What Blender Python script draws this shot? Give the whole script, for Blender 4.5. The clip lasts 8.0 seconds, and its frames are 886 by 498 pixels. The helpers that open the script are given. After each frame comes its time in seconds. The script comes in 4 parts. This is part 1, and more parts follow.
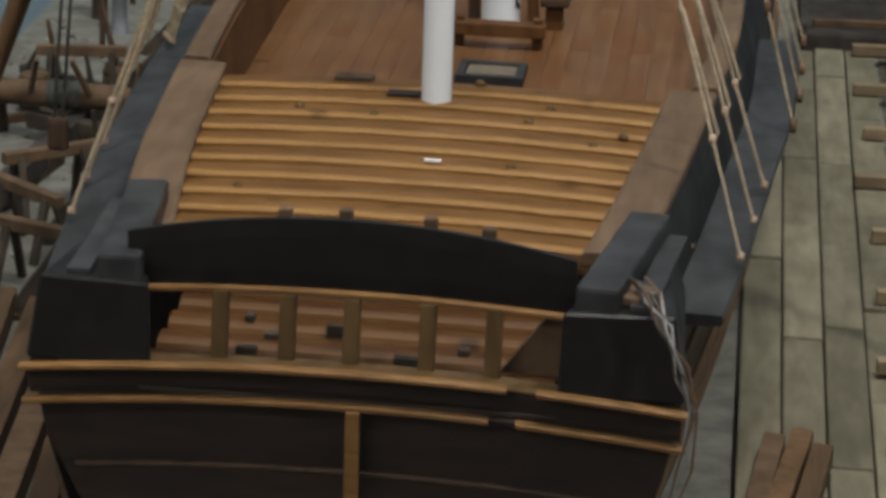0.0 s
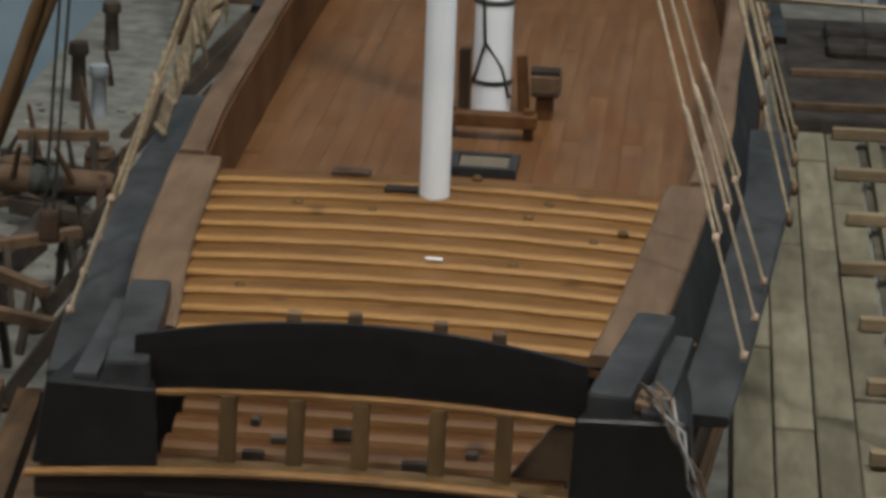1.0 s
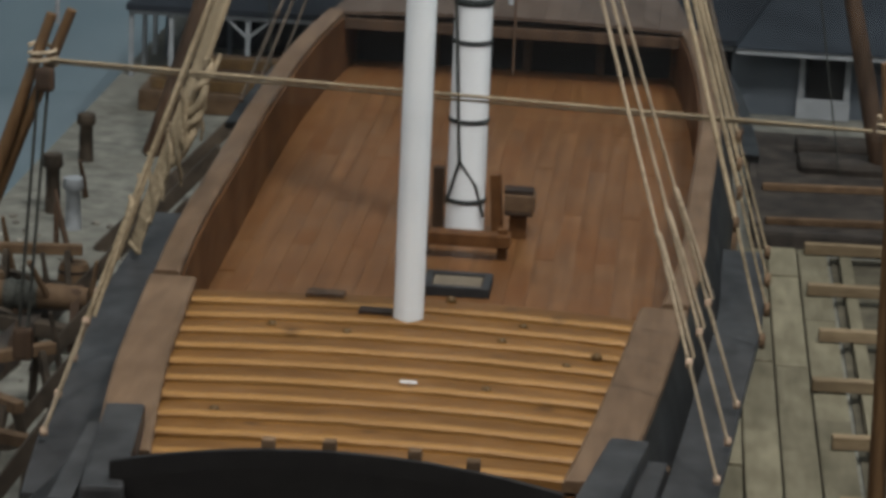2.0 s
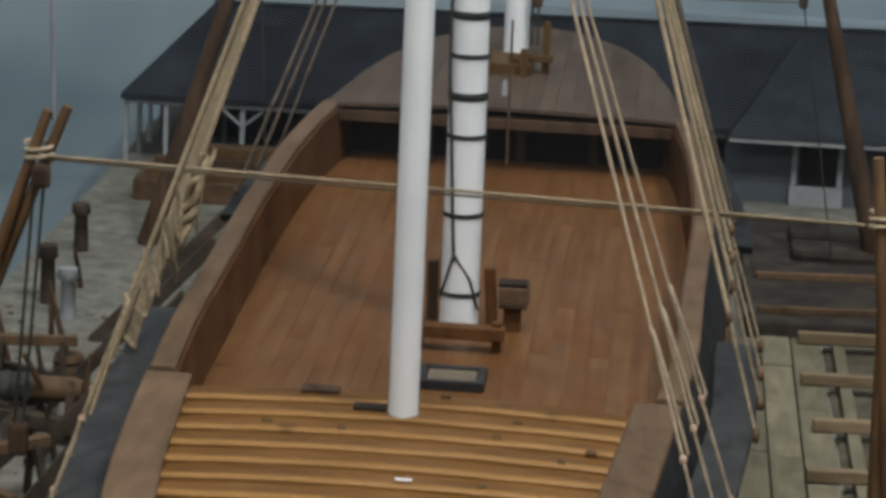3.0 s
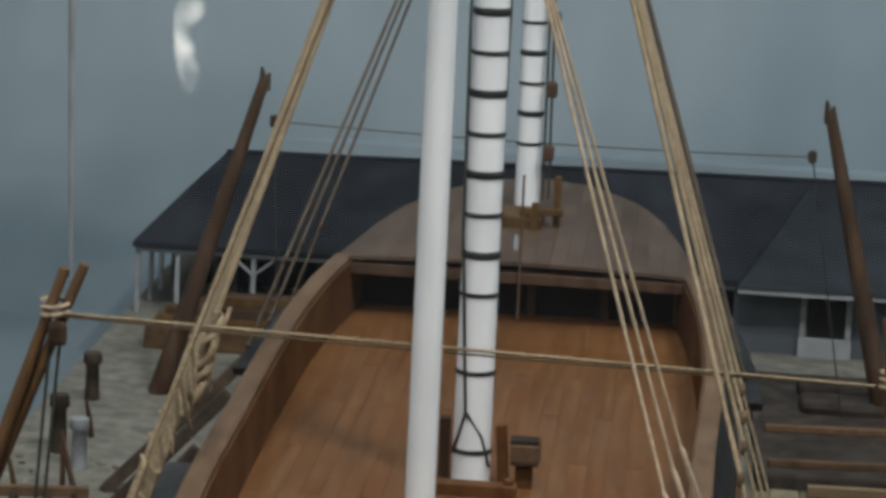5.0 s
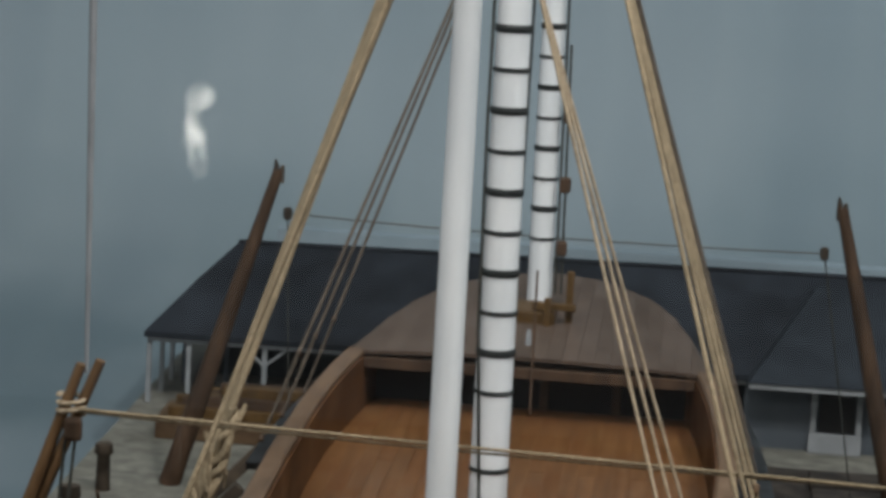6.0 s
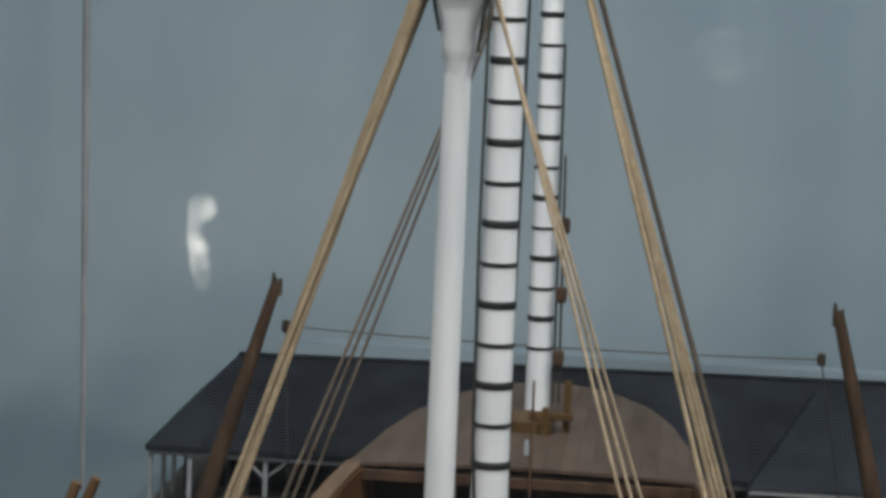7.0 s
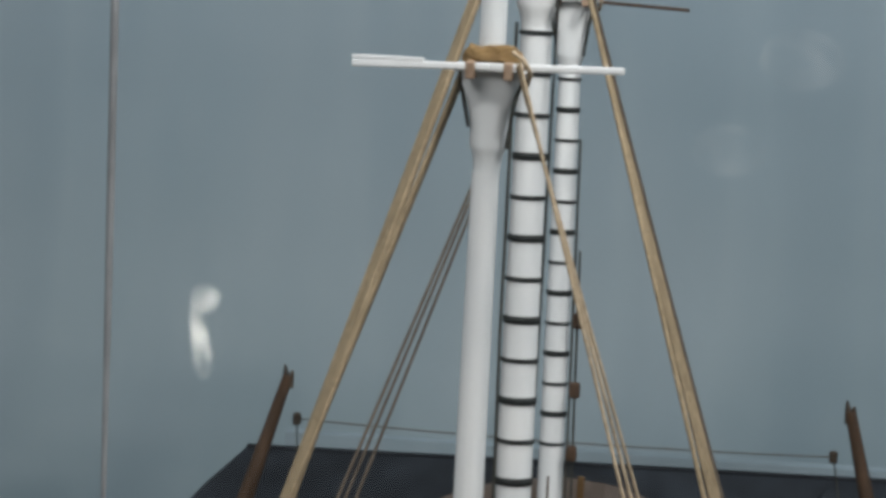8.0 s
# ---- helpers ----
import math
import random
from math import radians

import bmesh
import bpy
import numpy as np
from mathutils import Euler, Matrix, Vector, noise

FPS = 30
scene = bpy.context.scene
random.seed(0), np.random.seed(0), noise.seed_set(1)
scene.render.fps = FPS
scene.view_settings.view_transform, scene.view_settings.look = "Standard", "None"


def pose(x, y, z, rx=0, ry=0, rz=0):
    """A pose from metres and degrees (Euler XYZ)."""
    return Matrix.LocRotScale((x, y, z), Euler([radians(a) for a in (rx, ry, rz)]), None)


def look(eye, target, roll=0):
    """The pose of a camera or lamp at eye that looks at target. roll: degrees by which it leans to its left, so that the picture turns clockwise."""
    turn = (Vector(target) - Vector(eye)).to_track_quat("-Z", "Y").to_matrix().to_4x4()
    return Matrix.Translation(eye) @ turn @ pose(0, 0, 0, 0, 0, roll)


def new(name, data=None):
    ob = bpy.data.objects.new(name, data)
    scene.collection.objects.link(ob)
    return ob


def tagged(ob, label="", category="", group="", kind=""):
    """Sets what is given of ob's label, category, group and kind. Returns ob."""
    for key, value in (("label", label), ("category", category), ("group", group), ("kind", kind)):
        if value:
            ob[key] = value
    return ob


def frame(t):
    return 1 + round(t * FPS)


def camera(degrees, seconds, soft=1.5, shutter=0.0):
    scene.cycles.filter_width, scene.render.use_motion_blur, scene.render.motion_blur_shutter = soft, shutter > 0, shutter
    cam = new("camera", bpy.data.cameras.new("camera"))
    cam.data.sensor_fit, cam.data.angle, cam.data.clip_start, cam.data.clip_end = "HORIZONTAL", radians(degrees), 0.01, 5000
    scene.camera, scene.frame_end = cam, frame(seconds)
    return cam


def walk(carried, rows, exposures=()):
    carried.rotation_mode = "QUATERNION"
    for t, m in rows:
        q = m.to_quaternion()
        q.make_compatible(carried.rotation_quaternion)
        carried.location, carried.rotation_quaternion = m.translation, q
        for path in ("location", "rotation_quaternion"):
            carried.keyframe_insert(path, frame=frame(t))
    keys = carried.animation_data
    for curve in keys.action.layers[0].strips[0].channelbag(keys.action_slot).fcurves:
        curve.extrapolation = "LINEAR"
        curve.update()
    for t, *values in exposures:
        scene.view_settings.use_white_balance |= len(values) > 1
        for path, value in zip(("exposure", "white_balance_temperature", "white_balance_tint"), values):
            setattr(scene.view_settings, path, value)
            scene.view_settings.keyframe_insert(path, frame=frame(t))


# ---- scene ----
cam = camera(17.8, 8.0, soft=3.7)
PATH = [
    (0, (0.1493, -1.3872, 0.4095), (0.0039, 0.0213, -0.0854), 1.99),
    (0.5, (0.1313, -1.3826, 0.4153), (-0.0049, 0.0315, -0.0661), 2.34),
    (1, (0.1250, -1.3780, 0.4224), (0.0017, 0.0437, -0.0398), 2.28),
    (1.5, (0.1235, -1.3751, 0.4270), (0.0127, 0.0554, -0.0106), 2.66),
    (2, (0.1234, -1.3790, 0.4339), (0.0115, 0.0594, 0.0234), 2.63),
    (2.2, (0.1233, -1.3797, 0.4359), (0.0106, 0.0587, 0.0364), 2.61),
    (3.3, (0.1228, -1.3832, 0.4469), (0.0117, 0.0705, 0.0866), 2.50),
    (3.5, (0.1227, -1.3839, 0.4489), (0.0110, 0.0698, 0.0964), 2.48),
    (4, (0.1213, -1.3874, 0.4532), (0.0070, 0.0715, 0.1239), 2.60),
    (4.5, (0.1219, -1.3894, 0.4531), (0.0041, 0.0738, 0.1447), 2.54),
    (4.7, (0.1207, -1.3900, 0.4549), (0.0030, 0.0732, 0.1500), 2.63),
    (5.8, (0.1140, -1.3934, 0.4650), (-0.0111, 0.0795, 0.1983), 3.12),
    (6, (0.1128, -1.3940, 0.4668), (-0.0124, 0.0789, 0.2117), 3.21),
    (6.5, (0.1202, -1.3995, 0.4695), (-0.0086, 0.0770, 0.2385), 2.88),
    (7, (0.1216, -1.4028, 0.4737), (-0.0104, 0.0779, 0.2736), 2.46),
    (7.5, (0.1143, -1.4015, 0.4725), (-0.0215, 0.0831, 0.3069), 2.40),
    (8, (0.1057, -1.4030, 0.4752), (-0.0267, 0.0834, 0.3232), 2.98),
]
walk(cam, [(t, look(eye, target, roll)) for t, eye, target, roll in PATH])

# ---- world, lamps ----
world = bpy.data.worlds.new("world")
scene.world = world
world.use_nodes = True
world.node_tree.nodes["Background"].inputs[0].default_value = (0.62, 0.72, 0.8, 1)
world.node_tree.nodes["Background"].inputs[1].default_value = 0.05
scene.view_settings.exposure = 0.0


def area_lamp(name, eye, target, sx, sy, watts, colour):
    data = bpy.data.lights.new(name, "AREA")
    data.shape, data.size, data.size_y, data.energy, data.color = "RECTANGLE", sx, sy, watts, colour
    ob = new(name, data)
    ob.matrix_world = look(eye, target)
    return ob


area_lamp("key_lamp", (0.90, -0.57, 2.30), (0.0, 0.33, 0.0), 0.2, 0.2, 43, (1.0, 0.98, 0.95))
area_lamp("case_lamp", (0.25, 0.42, 2.1), (0.1, 0.66, 0.0), 2.2, 1.7, 36, (0.91, 0.97, 1.0))
area_lamp("spot_lamp", (0.15, -0.95, 2.32), (0.0, 0.2, 0.1), 0.2, 0.2, 32, (1.0, 0.98, 0.95))
area_lamp("gallery_lamp", (-1.15, -3.0, 2.3), (-0.6, -1.9, 0.4), 1.6, 1.2, 80, (1.0, 0.98, 0.95))


# ---- materials ----
def nodes_of(name):
    m = bpy.data.materials.new(name)
    m.use_nodes = True
    t = m.node_tree
    return m, t, t.nodes["Principled BSDF"]


def ramp(t, fac, stops):
    r = t.nodes.new("ShaderNodeValToRGB")
    while len(r.color_ramp.elements) < len(stops):
        r.color_ramp.elements.new(0.5)
    for e, (p, c) in zip(r.color_ramp.elements, stops):
        e.position, e.color = p, (*c, 1)
    t.links.new(fac, r.inputs[0])
    return r.outputs[0]


def noise_of(t, scale, stretch=(1, 1, 1), detail=4.0, rough=0.55, offset=None):
    co = t.nodes.new("ShaderNodeTexCoord")
    mp = t.nodes.new("ShaderNodeMapping")
    mp.inputs["Scale"].default_value = [s * scale for s in stretch]
    t.links.new(co.outputs["Object"], mp.inputs[0])
    if offset is not None:
        t.links.new(offset, mp.inputs["Location"])
    n = t.nodes.new("ShaderNodeTexNoise")
    n.inputs["Scale"].default_value, n.inputs["Detail"].default_value, n.inputs["Roughness"].default_value = 1.0, detail, rough
    t.links.new(mp.outputs[0], n.inputs["Vector"])
    return n.outputs[0]


def mixed(t, fac, a, b, mode="MIX"):
    m = t.nodes.new("ShaderNodeMix")
    m.data_type, m.blend_type = "RGBA", mode
    for sock, v in ((m.inputs[0], fac), (m.inputs[6], a), (m.inputs[7], b)):
        if isinstance(v, (int, float)):
            sock.default_value = v
        elif isinstance(v, tuple):
            sock.default_value = (*v, 1)
        else:
            t.links.new(v, sock)
    return m.outputs[2]


def bump(t, b, height, strength, distance=0.0006):
    n = t.nodes.new("ShaderNodeBump")
    n.inputs["Strength"].default_value, n.inputs["Distance"].default_value = strength, distance
    t.links.new(height, n.inputs["Height"])
    t.links.new(n.outputs[0], b.inputs["Normal"])


def surface(name, dark, light, grain=120, stretch=(1, 1, 1), stain=12, rough=0.55, vary=0.25, metal=0.0, relief=0.4, stain_colour=None):
    """A mottled surface: fine grain, larger stains and a shift from piece to piece."""
    m, t, b = nodes_of(name)
    info = t.nodes.new("ShaderNodeObjectInfo")
    off = t.nodes.new("ShaderNodeVectorMath")
    off.operation = "SCALE"
    off.inputs[0].default_value = (31, 17, 23)
    t.links.new(info.outputs["Random"], off.inputs["Scale"])
    g = noise_of(t, grain, stretch, 5, 0.6, off.outputs[0])
    s = noise_of(t, stain, (1, 1, 1), 3, 0.6, off.outputs[0])
    col = ramp(t, g, [(0.32, dark), (0.68, light)])
    mean = stain_colour or tuple(v * 0.55 for v in dark)
    sf = ramp(t, s, [(0.42, (0, 0, 0)), (0.75, (0.6, 0.6, 0.6))])
    col = mixed(t, sf, col, mean)
    shade = ramp(t, info.outputs["Random"], [(0.0, (1 - vary,) * 3), (1.0, (1.0,) * 3)])
    col = mixed(t, 1.0, col, shade, "MULTIPLY")
    t.links.new(col, b.inputs["Base Color"])
    rr = ramp(t, s, [(0.3, (rough - 0.08,) * 3), (0.8, (min(1, rough + 0.15),) * 3)])
    t.links.new(rr, b.inputs["Roughness"])
    b.inputs["Metallic"].default_value = metal
    b.inputs["Specular IOR Level"].default_value = 0.25 if min(light) > 0.6 else 0.12
    bump(t, b, g, relief)
    return m


M = {}
def worn_lit_beam(name, dark, light, worn):
    """Oiled wood whose aft edge is worn pale, with the edge's highlight painted in along the beam."""
    m = surface(name, dark, light, 90, (0.25, 1.6, 1.6), 14, 0.42, 0.16)
    t = m.node_tree
    b = t.nodes["Principled BSDF"]
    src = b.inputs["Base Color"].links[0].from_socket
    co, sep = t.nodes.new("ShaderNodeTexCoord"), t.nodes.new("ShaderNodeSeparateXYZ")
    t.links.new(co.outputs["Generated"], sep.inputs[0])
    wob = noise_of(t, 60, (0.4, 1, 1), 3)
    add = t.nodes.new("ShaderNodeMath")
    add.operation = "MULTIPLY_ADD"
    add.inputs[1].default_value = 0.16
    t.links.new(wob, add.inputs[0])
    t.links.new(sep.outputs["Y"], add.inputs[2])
    # pale aft line: worn wood plus the highlight along the edge
    lit_rub = ramp(t, add.outputs[0], [(0.08, (0.2,) * 3), (0.15, (0.8,) * 3), (0.22, (0.6,) * 3), (0.36, (0.0,) * 3)])
    col = mixed(t, lit_rub, src, worn)
    cell = t.nodes.new("ShaderNodeTexVoronoi")
    cell.inputs["Scale"].default_value = 38.0
    t.links.new(co.outputs["Object"], cell.inputs["Vector"])
    near = ramp(t, cell.outputs["Distance"], [(0.10, (0.9,) * 3), (0.24, (0.0,) * 3)])
    pick = t.nodes.new("ShaderNodeSeparateColor")
    t.links.new(cell.outputs["Color"], pick.inputs[0])
    some = ramp(t, pick.outputs[0], [(0.70, (0.0,) * 3), (0.75, (0.8,) * 3)])
    knot = mixed(t, 1.0, near, some, "MULTIPLY")
    t.links.new(mixed(t, knot, col, tuple(v * 0.3 for v in dark)), b.inputs["Base Color"])
    return m


M["poop"] = worn_lit_beam("oiled_beam_wood", (0.09, 0.0375, 0.0068), (0.152, 0.07, 0.016), (0.235, 0.124, 0.039))
# about half the poop's tone: shade inside the stern put into the wood
M["pink"] = worn_lit_beam("shaded_beam_wood", (0.045, 0.0165, 0.0035), (0.082, 0.034, 0.0088), (0.115, 0.055, 0.018))
M["strip"] = surface("pale_board_wood", (0.080, 0.049, 0.028), (0.128, 0.081, 0.048), 110, (1.5, 0.2, 1.5), 10, 0.5, 0.12)
M["deck"] = surface("deck_plank_wood", (0.075, 0.034, 0.0115), (0.13, 0.062, 0.024), 110, (1.3, 0.08, 1.3), 7, 0.42, 0.05, stain_colour=(0.088, 0.030, 0.008))
M["lining"] = surface("bulwark_wood", (0.064, 0.027, 0.0092), (0.118, 0.054, 0.020), 100, (1.5, 0.2, 1.2), 12, 0.5, 0.2)
M["mullion"] = surface("dull_brown_wood", (0.055, 0.031, 0.011), (0.105, 0.062, 0.024), 110, (1.5, 1.5, 0.3), 20, 0.5, 0.2)
M["moulding"] = surface("gilded_moulding_wood", (0.105, 0.050, 0.015), (0.205, 0.108, 0.038), 130, (0.3, 1.5, 1.5), 25, 0.4, 0.1)
M["cover"] = surface("bleached_hatch_wood", (0.11, 0.088, 0.062), (0.165, 0.135, 0.098), 120, (1.6, 0.18, 1.6), 9, 0.6, 0.1)
M["fore"] = surface("forecastle_wood", (0.060, 0.042, 0.031), (0.084, 0.059, 0.044), 120, (1.6, 0.18, 1.6), 9, 0.55, 0.1)
M["black"] = surface("black_paint_and_shade", (0.006, 0.0055, 0.0055), (0.012, 0.0115, 0.011), 150, (1, 0.3, 1), 16, 0.42, 0.1, relief=0.15)
M["stain"] = surface("black_brown_stain", (0.014, 0.0092, 0.0065), (0.032, 0.020, 0.0138), 120, (0.2, 1, 1.5), 16, 0.5, 0.1, relief=0.2)
M["slate"] = surface("worn_black_paint", (0.018, 0.018, 0.0185), (0.038, 0.038, 0.0385), 90, (1, 0.4, 1), 18, 0.45, 0.15, relief=0.2)
M["hull"] = surface("hull_plank_wood", (0.05, 0.029, 0.015), (0.122, 0.072, 0.036), 70, (1.4, 0.15, 1.4), 10, 0.6, 0.25)
M["white"] = surface("white_mast_paint", (0.56, 0.585, 0.60), (0.63, 0.655, 0.67), 60, (1, 1, 0.2), 14, 0.52, 0.03, relief=0.08, stain_colour=(0.70, 0.71, 0.71))
M["band"] = surface("black_rope_band", (0.012, 0.014, 0.014), (0.03, 0.034, 0.034), 300, (0.5, 0.5, 3), 30, 0.7, 0.1)
M["rope"] = surface("hemp_rope", (0.165, 0.128, 0.08), (0.325, 0.258, 0.168), 420, (1, 1, 1), 40, 0.85, 0.2)
M["rope_gold"] = surface("golden_rope", (0.15, 0.092, 0.038), (0.30, 0.20, 0.092), 420, (1, 1, 1), 40, 0.85, 0.2)
M["rope_pale"] = surface("pale_cord", (0.25, 0.195, 0.13), (0.42, 0.34, 0.24), 420, (1, 1, 1), 40, 0.85, 0.15)
M["rope_old"] = surface("aged_hemp_rope", (0.165, 0.128, 0.08), (0.325, 0.258, 0.168), 420, (1, 1, 1), 40, 0.85, 0.2)
M["rope_dark"] = surface("tarred_rope", (0.02, 0.022, 0.02), (0.06, 0.06, 0.05), 420, (1, 1, 1), 40, 0.8, 0.2)
M["rope_grey"] = surface("dusty_rope", (0.044, 0.035, 0.026), (0.10, 0.081, 0.063), 420, (1, 1, 1), 40, 0.85, 0.2)
M["cord"] = surface("dusty_grey_cord", (0.2, 0.2, 0.2), (0.26, 0.26, 0.255), 420, (1, 1, 1), 40, 0.85, 0.1)
M["peg"] = surface("bare_peg_wood", (0.24, 0.16, 0.11), (0.34, 0.25, 0.18), 150, (1, 1, 1), 40, 0.6, 0.1)
M["spar"] = surface("brown_spar_wood", (0.034, 0.021, 0.013), (0.082, 0.050, 0.031), 90, (1.5, 1.5, 0.2), 16, 0.6, 0.2)
M["pole"] = surface("orange_pole_wood", (0.085, 0.046, 0.02), (0.165, 0.096, 0.046), 90, (1.5, 1.5, 0.2), 18, 0.55, 0.2)
M["timber"] = surface("weathered_timber", (0.026, 0.021, 0.016), (0.078, 0.06, 0.043), 60, (1, 1, 1), 14, 0.75, 0.35)
M["brown"] = surface("brown_timber", (0.068, 0.042, 0.023), (0.14, 0.088, 0.05), 60, (1, 1, 1), 14, 0.7, 0.3)
M["wharf"] = surface("wharf_plank", (0.122, 0.108, 0.071), (0.205, 0.182, 0.124), 60, (1.4, 0.3, 1), 9, 0.8, 0.42)
M["bed"] = surface("dusty_slip_timber", (0.055, 0.048, 0.034), (0.11, 0.098, 0.068), 60, (1, 1, 1), 14, 0.8, 0.2)
M["bar"] = surface("bare_bar_wood", (0.15, 0.108, 0.062), (0.24, 0.18, 0.11), 90, (0.3, 1.5, 1.5), 18, 0.7, 0.25)
M["barge"] = surface("dusty_barge_timber", (0.022, 0.019, 0.017), (0.06, 0.05, 0.041), 60, (1, 1, 1), 14, 0.75, 0.2)
M["quay"] = surface("pale_quay_ground", (0.085, 0.084, 0.072), (0.175, 0.17, 0.145), 45, (1, 1, 1), 6, 0.9, 0.1, stain_colour=(0.06, 0.055, 0.042))
def painted_sky():
    """Backdrop paint: paler above, darker towards the bottom, with cloudy patches and faint tilted streaks."""
    m, t, b = nodes_of("painted_backdrop")
    co, sep, span = t.nodes.new("ShaderNodeTexCoord"), t.nodes.new("ShaderNodeSeparateXYZ"), t.nodes.new("ShaderNodeMapRange")
    t.links.new(co.outputs["Object"], sep.inputs[0])
    t.links.new(sep.outputs["Z"], span.inputs[0])
    span.inputs[1].default_value, span.inputs[2].default_value = -0.3, 0.75
    base = ramp(t, span.outputs[0], [(0.0, (0.075, 0.108, 0.124)), (0.22, (0.125, 0.172, 0.197)), (0.5, (0.17, 0.227, 0.262)), (1.0, (0.215, 0.28, 0.324))])
    cloud = noise_of(t, 1.6, (1, 1, 0.6), 4, 0.5)
    col = mixed(t, ramp(t, cloud, [(0.4, (0, 0, 0)), (0.72, (0.6, 0.6, 0.6))]), base, (0.255, 0.295, 0.317))
    green = noise_of(t, 0.9, (1, 1, 1), 2, 0.5)
    col = mixed(t, ramp(t, green, [(0.5, (0, 0, 0)), (0.78, (0.65, 0.65, 0.65))]), col, (0.142, 0.183, 0.19))
    co2, tilt, streak = t.nodes.new("ShaderNodeTexCoord"), t.nodes.new("ShaderNodeMapping"), t.nodes.new("ShaderNodeTexNoise")
    tilt.inputs["Rotation"].default_value = (0.0, radians(-24), 0.0)
    tilt.inputs["Scale"].default_value = (7.0, 1.0, 0.7)
    streak.inputs["Scale"].default_value, streak.inputs["Detail"].default_value = 1.0, 3.0
    t.links.new(co2.outputs["Object"], tilt.inputs[0])
    t.links.new(tilt.outputs[0], streak.inputs["Vector"])
    col = mixed(t, 1.0, col, ramp(t, streak.outputs[0], [(0.36, (0.93, 0.94, 0.95)), (0.5, (1.0, 1.0, 1.0)), (0.56, (1.06, 1.05, 1.04)), (0.7, (1.0, 1.0, 1.0))]), "MULTIPLY")
    t.links.new(col, b.inputs["Base Color"])
    b.inputs["Roughness"].default_value = 0.7
    bump(t, b, noise_of(t, 90, (1, 1, 1), 3), 0.05)
    return m


M["sky"] = painted_sky()
M["rubble"] = surface("loose_rubble", (0.03, 0.026, 0.02), (0.30, 0.28, 0.235), 70, (1, 1, 1), 12, 0.9, 0.0)
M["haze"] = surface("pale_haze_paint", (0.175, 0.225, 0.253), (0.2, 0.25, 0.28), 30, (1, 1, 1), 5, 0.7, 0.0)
M["roof"] = surface("slate_roof_and_wall_shade", (0.005, 0.0065, 0.009), (0.017, 0.021, 0.027), 14, (1, 1, 1), 9, 0.7, 0.15, relief=0.08)
M["porch"] = surface("grey_porch_slate", (0.010, 0.013, 0.017), (0.019, 0.024, 0.030), 35, (1, 1, 1), 9, 0.7, 0.15, relief=0.08)
M["wall"] = surface("grey_wall_paint", (0.058, 0.070, 0.083), (0.092, 0.105, 0.12), 50, (1, 1, 1), 10, 0.7, 0.15)
M["whitewood"] = surface("white_post_paint", (0.2, 0.215, 0.225), (0.28, 0.295, 0.305), 80, (1, 1, 1), 15, 0.6, 0.2)
M["room_floor"] = surface("worn_lino_floor", (0.058, 0.052, 0.047), (0.085, 0.077, 0.07), 12, (1, 1, 1), 1, 0.8, 0.0)
M["guy"] = surface("bleached_cord", (0.185, 0.195, 0.205), (0.225, 0.235, 0.245), 420, (1, 1, 1), 40, 0.85, 0.1)
M["room"] = surface("room_plaster", (0.4, 0.43, 0.45), (0.46, 0.49, 0.51), 12, (1, 1, 1), 1, 0.8, 0.0)


# ---- builders ----
def thing(name, at, label, category, group="", kind=""):
    ob = new(name)
    ob.location = at
    ob.empty_display_size = 0.02
    return tagged(ob, label, category, group, kind)


def place_of(ob):
    m = Matrix.Translation(ob.location)
    return m if ob.parent is None else place_of(ob.parent) @ ob.matrix_parent_inverse @ m


def part(name, bm, material, parent=None, label="", smooth=False):
    """Links a bmesh, made in world places, as one mesh under a thing or a part."""
    me = bpy.data.meshes.new(name)
    bmesh.ops.recalc_face_normals(bm, faces=bm.faces)
    if smooth:
        for f in bm.faces:
            f.smooth = len(f.verts) <= 4
        for e in bm.edges:
            e.smooth = all(f.smooth for f in e.link_faces)
    bm.to_mesh(me)
    bm.free()
    me.materials.append(material)
    ob = new(name, me)
    if parent is not None:
        ob.parent = parent
        ob.matrix_parent_inverse = place_of(parent).inverted()
    return tagged(ob, label)


def box(x0, x1, y0, y1, z0, z1, bevel=0.0, bm=None, m=None):
    bm = bm or bmesh.new()
    got = bmesh.ops.create_cube(bm, size=1.0)["verts"]
    for v in got:
        v.co = Vector((x0 + (v.co.x + 0.5) * (x1 - x0), y0 + (v.co.y + 0.5) * (y1 - y0), z0 + (v.co.z + 0.5) * (z1 - z0)))
    if bevel:
        edges = list({e for v in got for e in v.link_edges})
        bmesh.ops.bevel(bm, geom=edges, offset=bevel, segments=2, affect="EDGES", profile=0.6)
    if m is not None:
        for v in bm.verts:
            v.co = m @ v.co
    return bm


def tube(points, radii, n=10, bm=None, caps=True):
    """A round bar along points, with a radius at each."""
    bm = bm or bmesh.new()
    pts = [Vector(p) for p in points]
    if isinstance(radii, (int, float)):
        radii = [radii] * len(pts)
    rings = []
    side = None
    for i, p in enumerate(pts):
        d = (pts[min(i + 1, len(pts) - 1)] - pts[max(i - 1, 0)]).normalized()
        if side is None:
            side = d.cross(Vector((0.31, 0.9, 0.2))).normalized()
        side = (side - d * side.dot(d)).normalized()
        up = d.cross(side)
        rings.append([bm.verts.new(p + radii[i] * (math.cos(a) * side + math.sin(a) * up)) for a in (2 * math.pi * k / n for k in range(n))])
    for a, b in zip(rings, rings[1:]):
        for k in range(n):
            bm.faces.new((a[k], a[(k + 1) % n], b[(k + 1) % n], b[k]))
    if caps:
        bm.faces.new(rings[0][::-1])
        bm.faces.new(rings[-1])
    return bm


